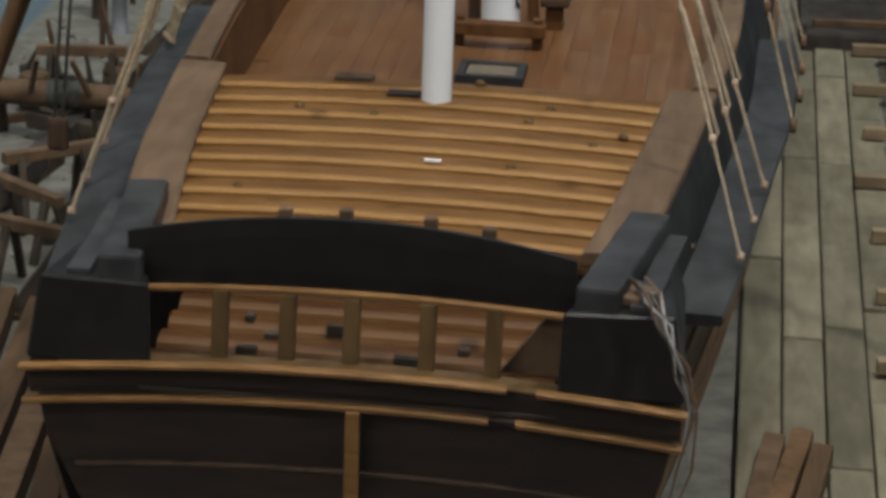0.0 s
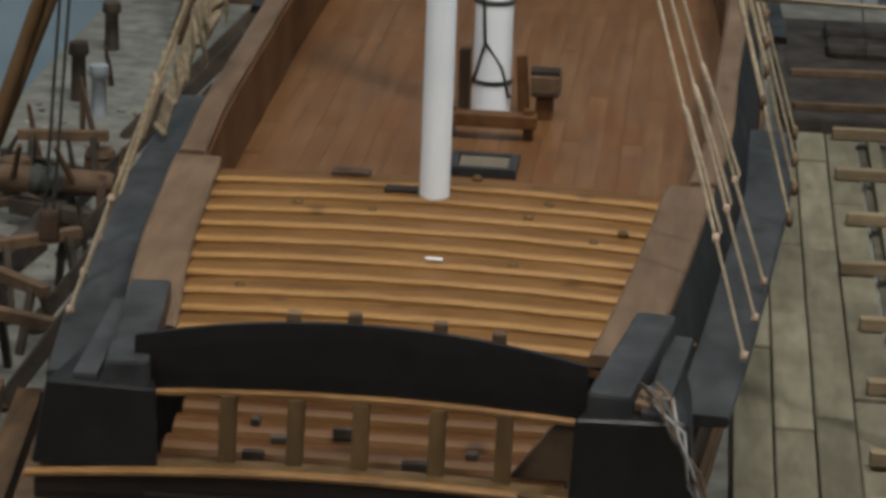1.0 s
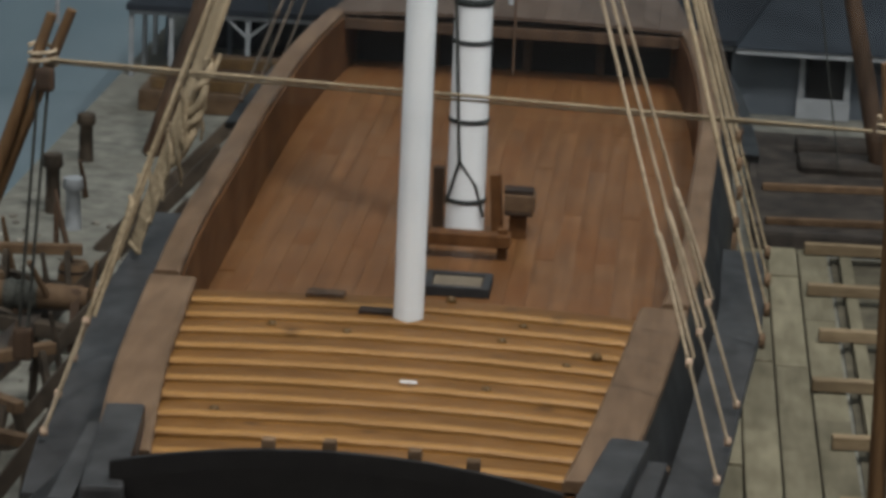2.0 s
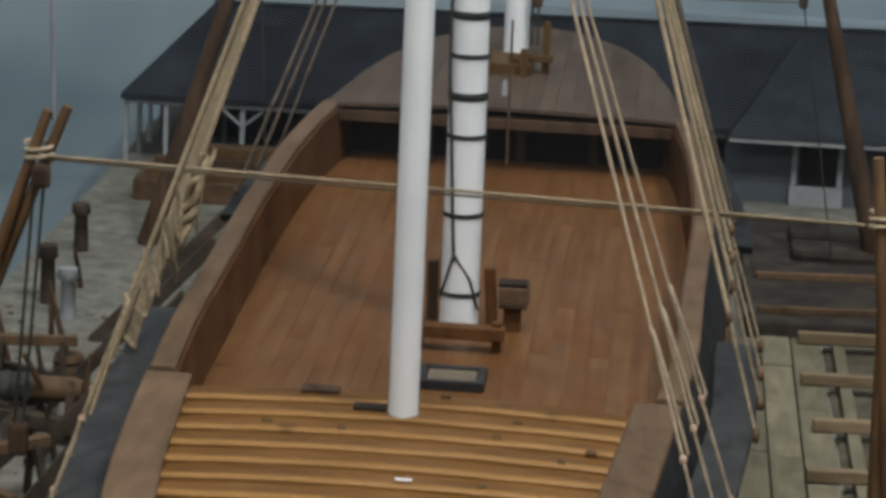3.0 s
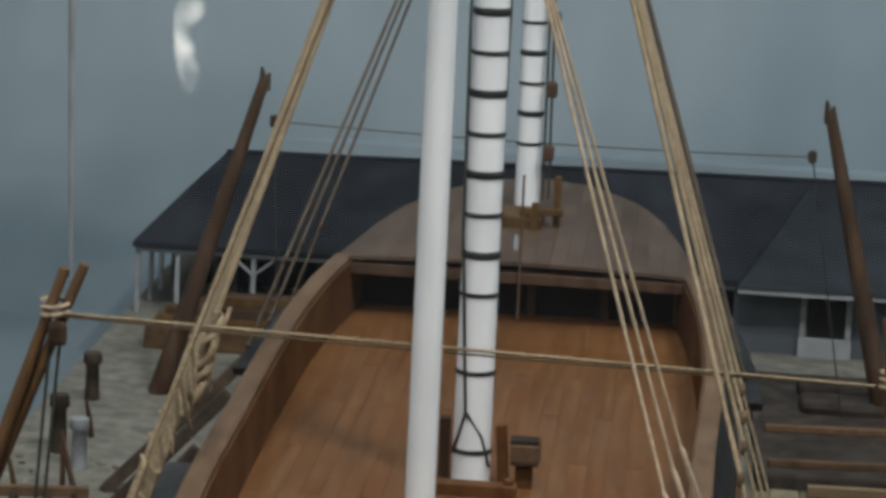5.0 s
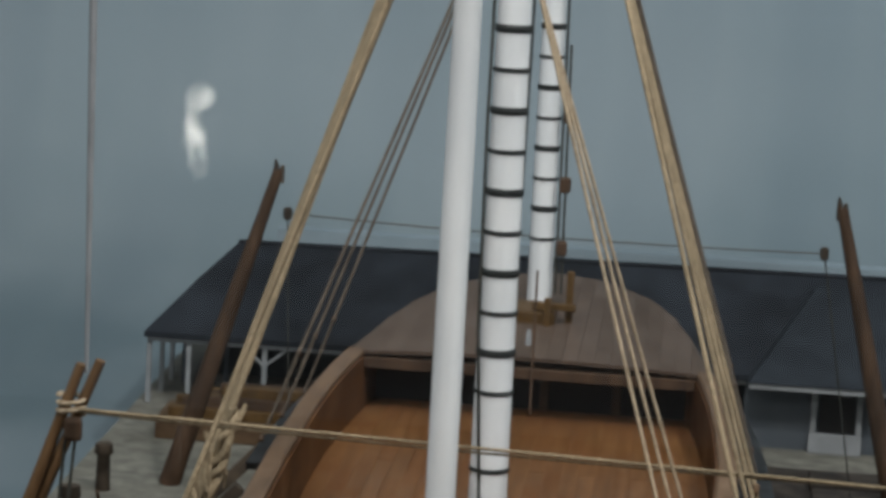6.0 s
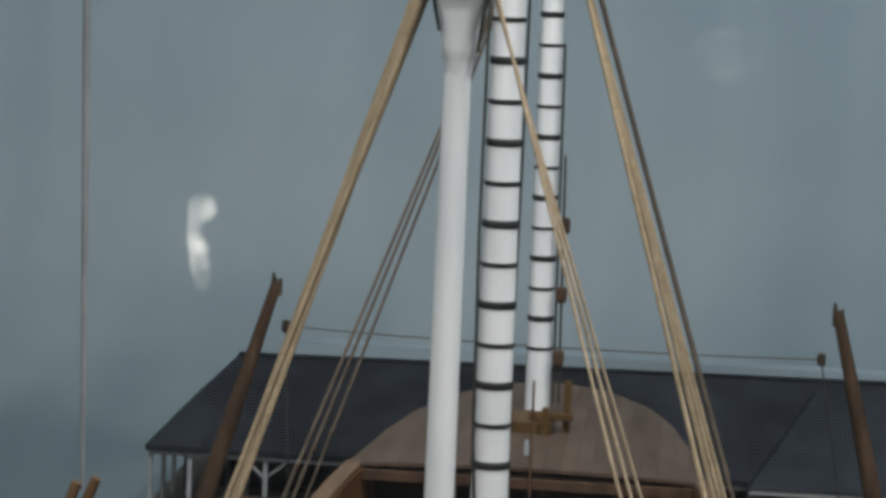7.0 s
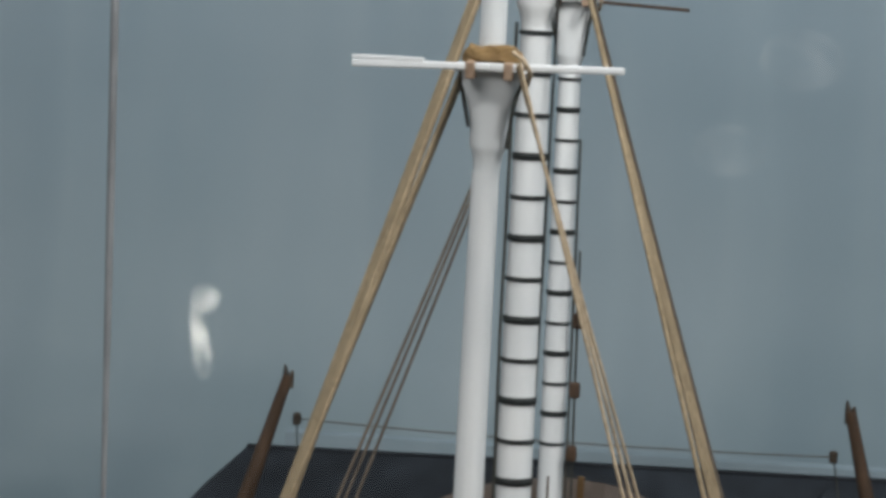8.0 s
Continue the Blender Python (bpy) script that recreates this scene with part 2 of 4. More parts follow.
def beam(a, b, wide, high, bevel=0.0008):
    """A squared timber from a to b."""
    a, b = Vector(a), Vector(b)
    d = b - a
    m = Matrix.Translation(a) @ d.to_track_quat("Y", "Z").to_matrix().to_4x4()
    return box(-wide / 2, wide / 2, 0, d.length, -high / 2, high / 2, bevel, m=m)


def sheet(rows, bm=None, close=False):
    """A skin over rows of points."""
    bm = bm or bmesh.new()
    grid = [[bm.verts.new(p) for p in row] for row in rows]
    for a, b in zip(grid, grid[1:]):
        for k in range(len(a) if close else len(a) - 1):
            j = (k + 1) % len(a)
            bm.faces.new((a[k], a[j], b[j], b[k]))
    if close:
        bm.faces.new(grid[0][::-1])
        bm.faces.new(grid[-1])
    return bm


def rope_points(a, b, sag=0.0, n=8):
    a, b = Vector(a), Vector(b)
    return [a.lerp(b, k / n) - Vector((0, 0, sag * 4 * (k / n) * (1 - k / n))) for k in range(n + 1)]


# ---- ship's plan ----
PLAN_Y = [-0.34, -0.2, -0.1, 0.03, 0.155, 0.28, 0.47, 0.6, 0.715, 0.8, 0.93, 1.03, 1.1, 1.15, 1.172, 1.18]
PLAN_W = [0.098, 0.118, 0.130, 0.1405, 0.1505, 0.1525, 0.1585, 0.158, 0.153, 0.145, 0.131, 0.113, 0.088, 0.055, 0.028, 0.0]


def half_width(y):
    """The rail's outer edge, from the centre line, smoothed."""
    e = 0.02 if y < 1.0 else 0.004
    return float(sum(np.interp(y + d * e, PLAN_Y, PLAN_W) for d in (-2, -1, 0, 1, 2)) / 5)


def middle(y):
    """The hull's own centre line, which wanders a little from the masts' line."""
    return float(np.interp(y, [-0.3, -0.1, 0.03, 0.155, 0.28, 0.5, 0.8, 1.18], [0.0, -0.001, 0.0, 0.0018, 0.002, 0.0038, 0.0005, 0.0]))


def camber(x, high, half):
    return high * (1 - (x / half) ** 2)


DECK_Z, FLOOR_Z = -0.045, -0.22
ship = thing("ship_model", (0, 0.4, FLOOR_Z), "wooden three-masted ship model with black hull and white masts", "ship model")
ys = [float(v) for v in np.linspace(-0.290, 1.0, 46)] + [float(v) for v in np.linspace(1.02, 1.18, 14)]
for side in (-1, 1):
    upper, lower, lining, rail = [], [], [], []
    for y in ys:
        w = half_width(y)
        k = min(1.0, w / 0.09)
        out = lambda d: middle(y) + side * max(0.0, w + d * k)
        upper.append([Vector((out(d), y, z)) for d, z in ((-0.011, -0.002), (0.0, -0.002), (0.005, -0.014), (0.010, -0.035), (0.013, -0.06), (0.003, -0.06), (-0.011, -0.03))])
        lower.append([Vector((out(d), y, z)) for d, z in ((0.0125, -0.06), (0.015, -0.085), (0.014, -0.12), (0.005, -0.16), (-0.028, -0.195), (-0.075, FLOOR_Z), (-0.085, FLOOR_Z), (-0.05, -0.19), (-0.015, -0.155), (0.003, -0.06))])
        fine = 0.12 * min(1.0, max(0.0, (0.02 - y) / 0.3)) ** 1.5
        for v in lower[-1]:
            v.x -= side * fine * max(0.0, -0.06 - v.z)
        if y > 0.03:
            lining.append([Vector((out(d), y, z)) for d, z in ((-0.0112, -0.002), (-0.0112, -0.049), (-0.015, -0.049), (-0.015, -0.002))])
        if 0.03 < y < 0.80:
            rail.append([Vector((out(d), y, z)) for d, z in ((0.0004, -0.0018), (0.0004, 0.0018), (-0.0008, 0.003), (-0.0122, 0.003), (-0.0136, 0.0018), (-0.0136, -0.0018))])
    part("upper_strake", sheet(upper, close=True), M["black"], ship, "black painted upper hull side")
    part("lower_hull", sheet(lower, close=True), M["hull"], ship, "brown planked lower hull")
    for d, z in ((0.0142, -0.071), (0.0155, -0.094), (0.0145, -0.118)):
        wale = []
        for y in ys[:50]:
            w = half_width(y) + d * min(1.0, half_width(y) / 0.09)
            w -= 0.12 * min(1.0, max(0.0, (0.02 - y) / 0.3)) ** 1.5 * max(0.0, -0.06 - z)
            wale.append([Vector((middle(y) + side * (w + e), y, z + h)) for e, h in ((-0.004, -0.004), (0.0015, -0.004), (0.0025, 0.0), (0.0012, 0.0045), (-0.004, 0.0045))])
        part("wale", sheet(wale, close=True), M["hull"], ship, "raised brown wale along the hull")
    part("bulwark", sheet(lining, close=True), M["lining"], ship, "warm brown wooden bulwark lining")
    part("rail", sheet(rail, close=True), M["strip"], ship, "pale wooden rail cap")
    strip = []
    for y in np.linspace(-0.225, 0.042, 14):
        w = half_width(float(y))
        strip.append([Vector((middle(float(y)) + side * (w + d), float(y), z)) for d, z in ((0.0012, -0.0015), (0.0012, 0.003), (0.0, 0.004), (-0.0225, 0.004), (-0.024, 0.003), (-0.024, -0.0015))])
    part("covering_board", sheet(strip, close=True), M["strip"], ship, "pale wooden covering board beside the poop")
    wide = 0.037 if side < 0 else 0.034
    channel = []
    for y in np.linspace(-0.19, 0.30, 14):
        w = half_width(float(y))
        channel.append([Vector((middle(float(y)) + side * (w + d), float(y), z)) for d, z in ((0.004, -0.033), (wide, -0.034), (wide + 0.001, -0.036), (wide, -0.039), (0.004, -0.040))])
    part("channel", sheet(channel, close=True), M["slate"], ship, "dark channel ledge holding the shrouds")
    channel = []
    for y in np.linspace(0.55, 0.86, 9):
        w = half_width(float(y))
        channel.append([Vector((middle(float(y)) + side * (w + d), float(y), z)) for d, z in ((0.004, -0.033), (0.030, -0.034), (0.030, -0.039), (0.004, -0.040))])
    part("channel", sheet(channel, close=True), M["black"], ship, "dark channel ledge holding the shrouds")

# poop deck: thick cross beams laid side by side
poop = part("poop_deck", box(-0.098, 0.098, -0.225, 0.038, -0.0065, -0.0035), M["lining"], ship, "poop deck of golden cross beams")
for k in range(10):
    y1 = 0.041 - 0.0258 * k
    y0 = y1 - 0.0255
    half = half_width((y0 + y1) / 2) - 0.0235
    rows = []
    for x in np.linspace(-half, half, 15):
        x = float(x)
        c = camber(x, 0.0035, 0.13) - 0.0035 + random.uniform(-1, 1) * 0.0002
        bow = camber(x, 0.003, 0.13) - 0.002 + 0.0005 * math.sin(37 * x + 2.1 * k) + 0.0003 * math.sin(90 * x + 1.3 * k)
        rows.append([Vector((x + middle(y0), y0 + f * (y1 - y0) + bow, c + z)) for f, z in ((0.0, -0.004), (0.0, 0.0016), (0.05, 0.0027), (0.14, 0.0030), (0.4, 0.0025), (0.75, 0.0014), (0.98, 0.0004), (0.98, -0.004))])
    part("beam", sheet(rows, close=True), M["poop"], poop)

# main deck: planks fore and aft
rows = []
for y in np.linspace(0.0, 0.845, 24):
    w = half_width(float(y)) - 0.0125
    rows.append([Vector((middle(float(y)) + a * w, float(y), z)) for a, z in ((-1, DECK_Z - 0.006), (1, DECK_Z - 0.006), (1, DECK_Z - 0.0006), (-1, DECK_Z - 0.0006))])
main_deck = part("main_deck", sheet(rows, close=True), M["deck"], ship, "main deck of warm brown planks")
pitch = 0.0125
for k in range(-12, 12):
    x0, x1 = k * pitch + 0.00008, (k + 1) * pitch - 0.00008
    y = 0.0
    first = 0.18 + 0.11 * (k % 3)
    while y < 0.83:
        y2 = min(0.84, y + (first if y == 0.0 else 0.34))
        mid = max(abs(x0), abs(x1))
        ok = [v for v in np.linspace(y, y2, 18) if half_width(float(v)) - 0.012 > mid - (middle(float(v)) if k >= 0 else -middle(float(v)))]
        if len(ok) > 2:
            part("plank", box(x0, x1, float(ok[0]) + 0.0003, float(ok[-1]) - 0.0003, DECK_Z - 0.004, DECK_Z, 0.0001), M["deck"], main_deck)
        y = y2

# forecastle
fore_deck = part("forecastle_deck", box(-0.11, 0.11, 0.80, 1.0, -0.006, -0.0015), M["timber"], ship, "pale grey-brown forecastle deck with a rounded bow")
for k in range(-11, 11):
    x0, x1 = k * 0.0128 + 0.0001, (k + 1) * 0.0128 - 0.0001
    def reach(x):
        good = [float(v) for v in np.linspace(0.79, 1.178, 90) if half_width(float(v)) - 0.003 > abs(x)]
        return max(good) if good else 0.80
    a, b = reach(x0), reach(x1)
    z = 0.0025 + camber((x0 + x1) / 2, 0.004, 0.14)
    bm = bmesh.new()
    for zz in (z - 0.003, z):
        bm.verts.new((x0, 0.79, zz)), bm.verts.new((x1, 0.79, zz)), bm.verts.new((x1, max(b, 0.792), zz)), bm.verts.new((x0, max(a, 0.792), zz))
    v = list(bm.verts)
    for f in ((3, 2, 1, 0), (4, 5, 6, 7), (0, 1, 5, 4), (1, 2, 6, 5), (2, 3, 7, 6), (3, 0, 4, 7)):
        bm.faces.new([v[i] for i in f])
    part("plank", bm, M["fore"], fore_deck)
part("deck_beam", beam((-0.138, 0.789, -0.0062), (0.138, 0.789, -0.0062), 0.004, 0.0085), M["spar"], ship, "brown beam under the forecastle edge")
# black here paints in the shade of the forecastle opening
bulkhead = part("bulkhead", box(-0.134, 0.134, 0.835, 0.842, DECK_Z, -0.006), M["black"], ship, "bulkhead coloured black for the shade under the forecastle")
for x in (-0.129, -0.062, 0.012, 0.070, 0.129):
    part("stanchion", beam((x, 0.831, DECK_Z), (x, 0.831, -0.007), 0.007, 0.006), M["spar"] if abs(x) < 0.1 else M["lining"], bulkhead)


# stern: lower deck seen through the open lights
lower_deck = part("stern_floor", box(-0.085, 0.088, -0.325, 0.0, -0.034, -0.0325), M["timber"], ship, "raw wooden floor inside the stern, beams darkened for shade")
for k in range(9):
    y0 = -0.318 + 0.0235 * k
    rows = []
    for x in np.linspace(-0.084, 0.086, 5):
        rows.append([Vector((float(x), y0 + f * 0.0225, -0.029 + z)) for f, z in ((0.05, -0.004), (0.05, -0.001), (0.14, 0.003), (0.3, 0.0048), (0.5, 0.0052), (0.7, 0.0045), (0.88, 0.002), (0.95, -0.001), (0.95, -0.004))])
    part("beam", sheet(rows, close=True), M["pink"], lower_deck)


for x, y, dx, dy, mat in ((-0.062, -0.262, 0.006, 0.004, "timber"), (-0.036, -0.282, 0.007, 0.005, "timber"), (-0.010, -0.268, 0.010, 0.003, "timber"), (-0.049, -0.262, 0.004, 0.006, "timber"), (0.024, -0.300, 0.012, 0.005, "timber"), (0.046, -0.285, 0.005, 0.005, "timber"), (-0.044, -0.300, 0.009, 0.004, "fore"), (0.075, -0.280, 0.006, 0.008, "fore"), (0.072, -0.295, 0.005, 0.004, "whitewood")):
    part("offcut", box(x - dx / 2, x + dx / 2, y - dy / 2, y + dy / 2, -0.026, -0.021, 0.0008), M[mat], lower_deck, "small offcut lying on the stern floor")
bm = bmesh.new()
v = [bm.verts.new((x, y, z)) for y in (-0.303, -0.299) for x, z in ((0.063, -0.0235), (0.090, -0.0235), (0.090, 0.006), (0.084, 0.006))]
for f in ((0, 1, 2, 3), (7, 6, 5, 4), (0, 4, 5, 1), (1, 5, 6, 2), (2, 6, 7, 3), (3, 7, 4, 0)):
    bm.faces.new([v[i] for i in f])
part("partition", bm, M["brown"], ship, "sloped brown board inside the stern")


def stern_arc(z, high, half, y, x0, x1, wide, deep, top=0.0, n=18):
    """A strip across the stern that bows up in the middle; top: how much more its upper edge bows."""
    rows = []
    for x in np.linspace(x0, x1, n):
        x = float(x)
        c = z + camber(x, high, half) - high
        t = c + wide / 2 + camber(x, top, half) - top
        rows.append([Vector((x, y, c - wide / 2)), Vector((x, y - deep * 0.8, c - wide / 2)), Vector((x, y - deep, c - wide / 4)), Vector((x, y - deep, t - wide / 4)), Vector((x, y - deep * 0.8, t)), Vector((x, y, t))])
    return sheet(rows, close=True)


GAP = (0.0680, 0.0800, 0.0610, 0.0720)
part("stern_board", stern_arc(0.0252, 0.0035, 0.091, -0.307, -0.092, 0.093, 0.030, 0.0035, 0.007), M["black"], ship, "black arched taffrail board")
part("moulding", stern_arc(0.0090, 0.0035, 0.090, -0.308, -0.092, 0.089, 0.0026, 0.005), M["moulding"], ship, "thin golden wooden moulding")
for x, z in ((-0.0527, 0.0), (-0.0247, 0.001), (0.002, 0.001), (0.0333, 0.001), (0.0605, 0.0)):
    part("mullion", beam((x, -0.315, -0.0225), (x, -0.311, 0.0075), 0.0068, 0.005), M["mullion"], ship, "wooden window post of the stern")
for x0, x1 in ((-0.1335, GAP[0]), (GAP[1], 0.1415)):
    part("moulding", stern_arc(-0.0190, 0.0072, 0.137, -0.327, x0, x1, 0.0026, 0.005), M["moulding"], ship, "thin golden wooden moulding")
part("ledge", stern_arc(-0.0205, 0.0072, 0.137, -0.314, -0.129, 0.136, 0.002, 0.012), M["mullion"], ship, "wooden sill under the stern lights")
part("counter", stern_arc(-0.0265, 0.0075, 0.137, -0.318, -0.131, 0.139, 0.0125, 0.006), M["stain"], ship, "black-brown counter band")
for x0, x1 in ((-0.1325, GAP[2]), (GAP[3], 0.1412)):
    part("moulding", stern_arc(-0.0337, 0.0078, 0.137, -0.326, x0, x1, 0.0026, 0.005), M["moulding"], ship, "thin golden wooden moulding")
part("bare_strip", stern_arc(-0.0337, 0.0078, 0.137, -0.326, GAP[2], GAP[3], 0.0022, 0.002), M["stain"], ship, "dark strip where the moulding is lost")
rows = []
for a in np.linspace(0, 1, 18):
    a, row = float(a), []
    for y, z in ((-0.316, -0.205), (-0.32, -0.205), (-0.321, -0.15), (-0.321, -0.09), (-0.321, -0.052), (-0.32, -0.0345), (-0.316, -0.0345)):
        tuck = 0.30 * max(0.0, -0.04 - z) + 1.6 * max(0.0, -0.10 - z) ** 1.5
        x = -0.128 + tuck + a * (0.264 - 2 * tuck)
        row.append(Vector((x, y, z + camber(x, 0.0078, 0.137) - 0.0078)))
    rows.append(row)
part("transom", sheet(rows, close=True), M["stain"], ship, "black-brown planked transom")
heights = (-0.045, -0.066, -0.087, -0.108, -0.13, -0.152, -0.175)
for side in (-1, 1):
    for z0, z1 in zip(heights, heights[1:]):
        rows = []
        for z in (z0 - 0.0004, (z0 + z1) / 2, z1 + 0.0004):
            tuck = 0.30 * max(0.0, -0.04 - z) + 1.6 * max(0.0, -0.10 - z) ** 1.5
            inner = 0.132 - tuck
            outer = half_width(-0.288) + float(np.interp(z, [-0.195, -0.16, -0.12, -0.085, -0.06, -0.04], [-0.028, 0.005, 0.014, 0.015, 0.0125, 0.011]))
            a, b = Vector((side * inner + 0.004, -0.317, z)), Vector((side * outer, -0.286, z))
            m = a.lerp(b, 0.5) + Vector((side * 0.006, -0.006, 0))
            rows.append([a, m, b, b + Vector((-side * 0.006, 0.004, 0)), m + Vector((-side * 0.004, 0.006, 0)), a + Vector((-side * 0.002, 0.008, 0))])
        part("plank", sheet(rows, close=True), M["hull"], ship, "brown hull plank turning in to the transom")
part("moulding", stern_arc(-0.0655, 0.0078, 0.137, -0.320, -0.112, 0.121, 0.0022, 0.003), M["spar"], ship, "brown moulding across the transom")
part("sternpost", beam((0.0055, -0.330, -0.20), (0.0055, -0.330, -0.0345), 0.0058, 0.005), M["moulding"], ship, "golden wooden sternpost")
for x in (-0.028, -0.003, 0.032, 0.056):
    part("timberhead", beam((x, -0.301, 0.008), (x, -0.301, 0.0425 - 0.0105 * (x / 0.091) ** 2), 0.0056, 0.005), M["brown"], ship, "small grey timberhead behind the taffrail")
tangle = random.Random(21)
for k in range(7):
    way = [(0.117, -0.30, 0.018), (0.124, -0.325, 0.021), (0.130, -0.337, 0.014), (0.137, -0.337, -0.004), (0.143, -0.337, -0.022), (0.142, -0.336, -0.045), (0.137, -0.335, -0.072)][: 5 + k % 3]
    way = [Vector(p) + Vector((tangle.uniform(-1, 1), 0.4 * tangle.uniform(-1, 1), tangle.uniform(-1, 1))) * 0.0035 for p in way]
    part("cord", tube(way, [0.0006] * (len(way) - 1) + [0.0002], 6), M["rope_grey"] if k % 3 == 0 else M["cord"] if k % 3 == 1 else M["strip"], ship, "frayed cord hanging from the gallery", True)
part("gallery_patch", beam((0.112, -0.312, 0.0145), (0.118, -0.29, 0.0125), 0.014, 0.004), M["strip"], ship, "bare wood patch on the gallery")
part("chainplate", beam((0.1295, -0.045, -0.026), (0.136, -0.110, -0.031), 0.003, 0.003), M["strip"], ship, "bare wood strip beside the channel")
for side, inner, outer in ((-1, 0.079, 0.132), (1, 0.088, 0.140)):
    bm = bmesh.new()
    low = [(inner, -0.327), (outer, -0.325), (outer - 0.004, -0.19), (inner + 0.03, -0.19)]
    top = [(inner + 0.001, -0.326), (outer - 0.006, -0.323), (outer - 0.012, -0.19), (inner + 0.03, -0.19)]
    vs = [bm.verts.new((side * x, y, -0.0235)) for x, y in low] + [bm.verts.new((side * x, y, 0.013 if y < -0.25 else 0.0)) for x, y in top]
    for f in ((3, 2, 1, 0), (4, 5, 6, 7), (0, 1, 5, 4), (1, 2, 6, 5), (2, 3, 7, 6), (3, 0, 4, 7)):
        bm.faces.new([vs[i] for i in f])
    bmesh.ops.bevel(bm, geom=list(bm.edges), offset=0.0012, segments=1, affect="EDGES")
    part("quarter_gallery", bm, M["black"], ship, "black quarter gallery box")
    part("gallery_roof", beam((side * (inner + 0.014), -0.322, 0.016), (side * (inner + 0.030), -0.19, 0.006), 0.018, 0.014, 0.002), M["slate"], ship, "worn grey-black block on the gallery")
    part("gallery_trim", beam((side * (inner + 0.032), -0.318, 0.0135), (side * (inner + 0.042), -0.19, 0.0015), 0.010, 0.003), M["slate"], ship)


# ---- masts ----
def mast(name, foot, top, r0, r1, label, fall=1.4):
    foot, top = Vector(foot), Vector(top)
    n = 12
    return part(name, tube([foot.lerp(top, k / n) for k in range(n + 1)], [r0 + (r1 - r0) * (k / n) ** fall for k in range(n + 1)], 28), M["white"], ship, label, True)


def cheeks(parent, x, y, z, r, s):
    """The mast head: swelling, tapered cheeks, trestle and cross trees, lashing and topmast."""
    rows = []
    for h, wide, deep, sq in ((-0.002, r * 0.95, r * 0.95, 1.0), (0.004, r * 1.015, r * 1.015, 1.0), (0.0085, r * 1.10, r * 1.08, 1.0), (0.0112, r * 1.32, r * 1.18, 0.95), (0.0135, r * 1.37, r * 1.2, 0.9), (0.021, r * 1.37, r * 1.18, 0.8), (0.028, max(r * 1.4, 0.0099 * s), 0.0087 * s, 0.6), (0.035, 0.0120 * s, 0.0089 * s, 0.5), (0.043, 0.0143 * s, 0.0093 * s, 0.42), (0.050, 0.0149 * s, 0.0095 * s, 0.4)):
        row = []
        for a in (2 * math.pi * k / 28 for k in range(28)):
            c, q = math.cos(a), math.sin(a)
            row.append(Vector((x + wide * math.copysign(abs(c) ** sq, c), y + deep * math.copysign(abs(q) ** sq, q), z + h * s)))
        rows.append(row)
    part("cheek", sheet(rows, close=True), M["white"], parent, "white tapered mast cheeks", True)
    for a in (-1, 1):
        part("trestle", beam((x + a * 0.0094 * s, y - 0.023 * s, z + 0.0505 * s), (x + a * 0.0094 * s, y + 0.03 * s, z + 0.0515 * s), 0.0044 * s, 0.0085 * s), M["peg"], parent, "bare wooden trestle tree")
    # hidden behind the cross tree, added only to cast shade on the cheeks
    part("top_board", box(x - 0.018 * s, x + 0.0195 * s, y - 0.0145 * s, y + 0.030 * s, z + 0.0494 * s, z + 0.0503 * s, 0.0002), M["white"], parent, "unseen thin white board added to shade the mast cheeks")
    jit = random.Random(3)
    turns = []
    for v in np.linspace(0, 6.28 * 9, 260):
        up = float(v) / (6.28 * 9)
        wide = 1.0 - 0.26 * up ** 2 + jit.uniform(-0.05, 0.05)
        turns.append((x + 0.0142 * wide * s * math.cos(v), y + 0.0122 * wide * s * math.sin(v), z + (0.0548 + 0.0072 * up + 0.0006 * math.sin(3 * v + up * 5) + jit.uniform(-0.0004, 0.0004)) * s))
    part("lashing", tube(turns, 0.0011 * s, 6), M["rope_gold"], parent, "golden brown rope lashing")
    part("lashing_tail", tube([(x + 0.011 * s, y - 0.0125 * s, z + 0.060 * s), (x + 0.0165 * s, y - 0.0185 * s, z + 0.057 * s), (x + 0.0205 * s, y - 0.0195 * s, z + 0.050 * s), (x + 0.0185 * s, y - 0.012 * s, z + 0.044 * s)], 0.0013 * s, 6), M["rope_pale"], parent, "pale rope tail over the cross tree", True)
    for a in (-1, 1):
        part("strop", tube([(x + a * 0.0148 * s, y - 0.004 * s, z + 0.044 * s), (x + a * 0.0122 * s, y - 0.0075 * s, z + 0.033 * s), (x + a * 0.0096 * s, y - 0.008 * s, z + (0.022 if a < 0 else 0.012) * s)], 0.0011 * s, 6), M["rope_dark"], parent, "dark served strop")


miz = mast("mizzen_mast", (0, 0, -0.03), (0, 0, 0.372), 0.0077, 0.0068, "plain white mizzen mast", 3.0)
cheeks(miz, 0.0005, 0.0, 0.372, 0.0068, 1.0)
part("crosstree", beam((-0.0678, -0.016, 0.4230), (0.0005, -0.016, 0.4244), 0.003, 0.0036), M["white"], miz, "thin white cross tree")
part("crosstree", beam((0.0005, -0.016, 0.4244), (0.0668, -0.016, 0.4258), 0.003, 0.0036), M["white"], miz, "thin white cross tree")
part("cap_plate", box(-0.0678, -0.032, -0.0175, -0.0145, 0.4252, 0.4272, 0.0003), M["white"], miz)
part("topmast", tube([(0, 0.0, 0.42), (0, 0.0, 0.56)], [0.0068, 0.0062], 24), M["white"], miz, "white topmast", True)
main = mast("main_mast", (0.003, 0.333, DECK_Z), (0.0015, 0.333, 0.437), 0.0122, 0.0096, "white main mast with black rope bands")
cheeks(main, 0.001, 0.333, 0.434, 0.0092, 1.35)
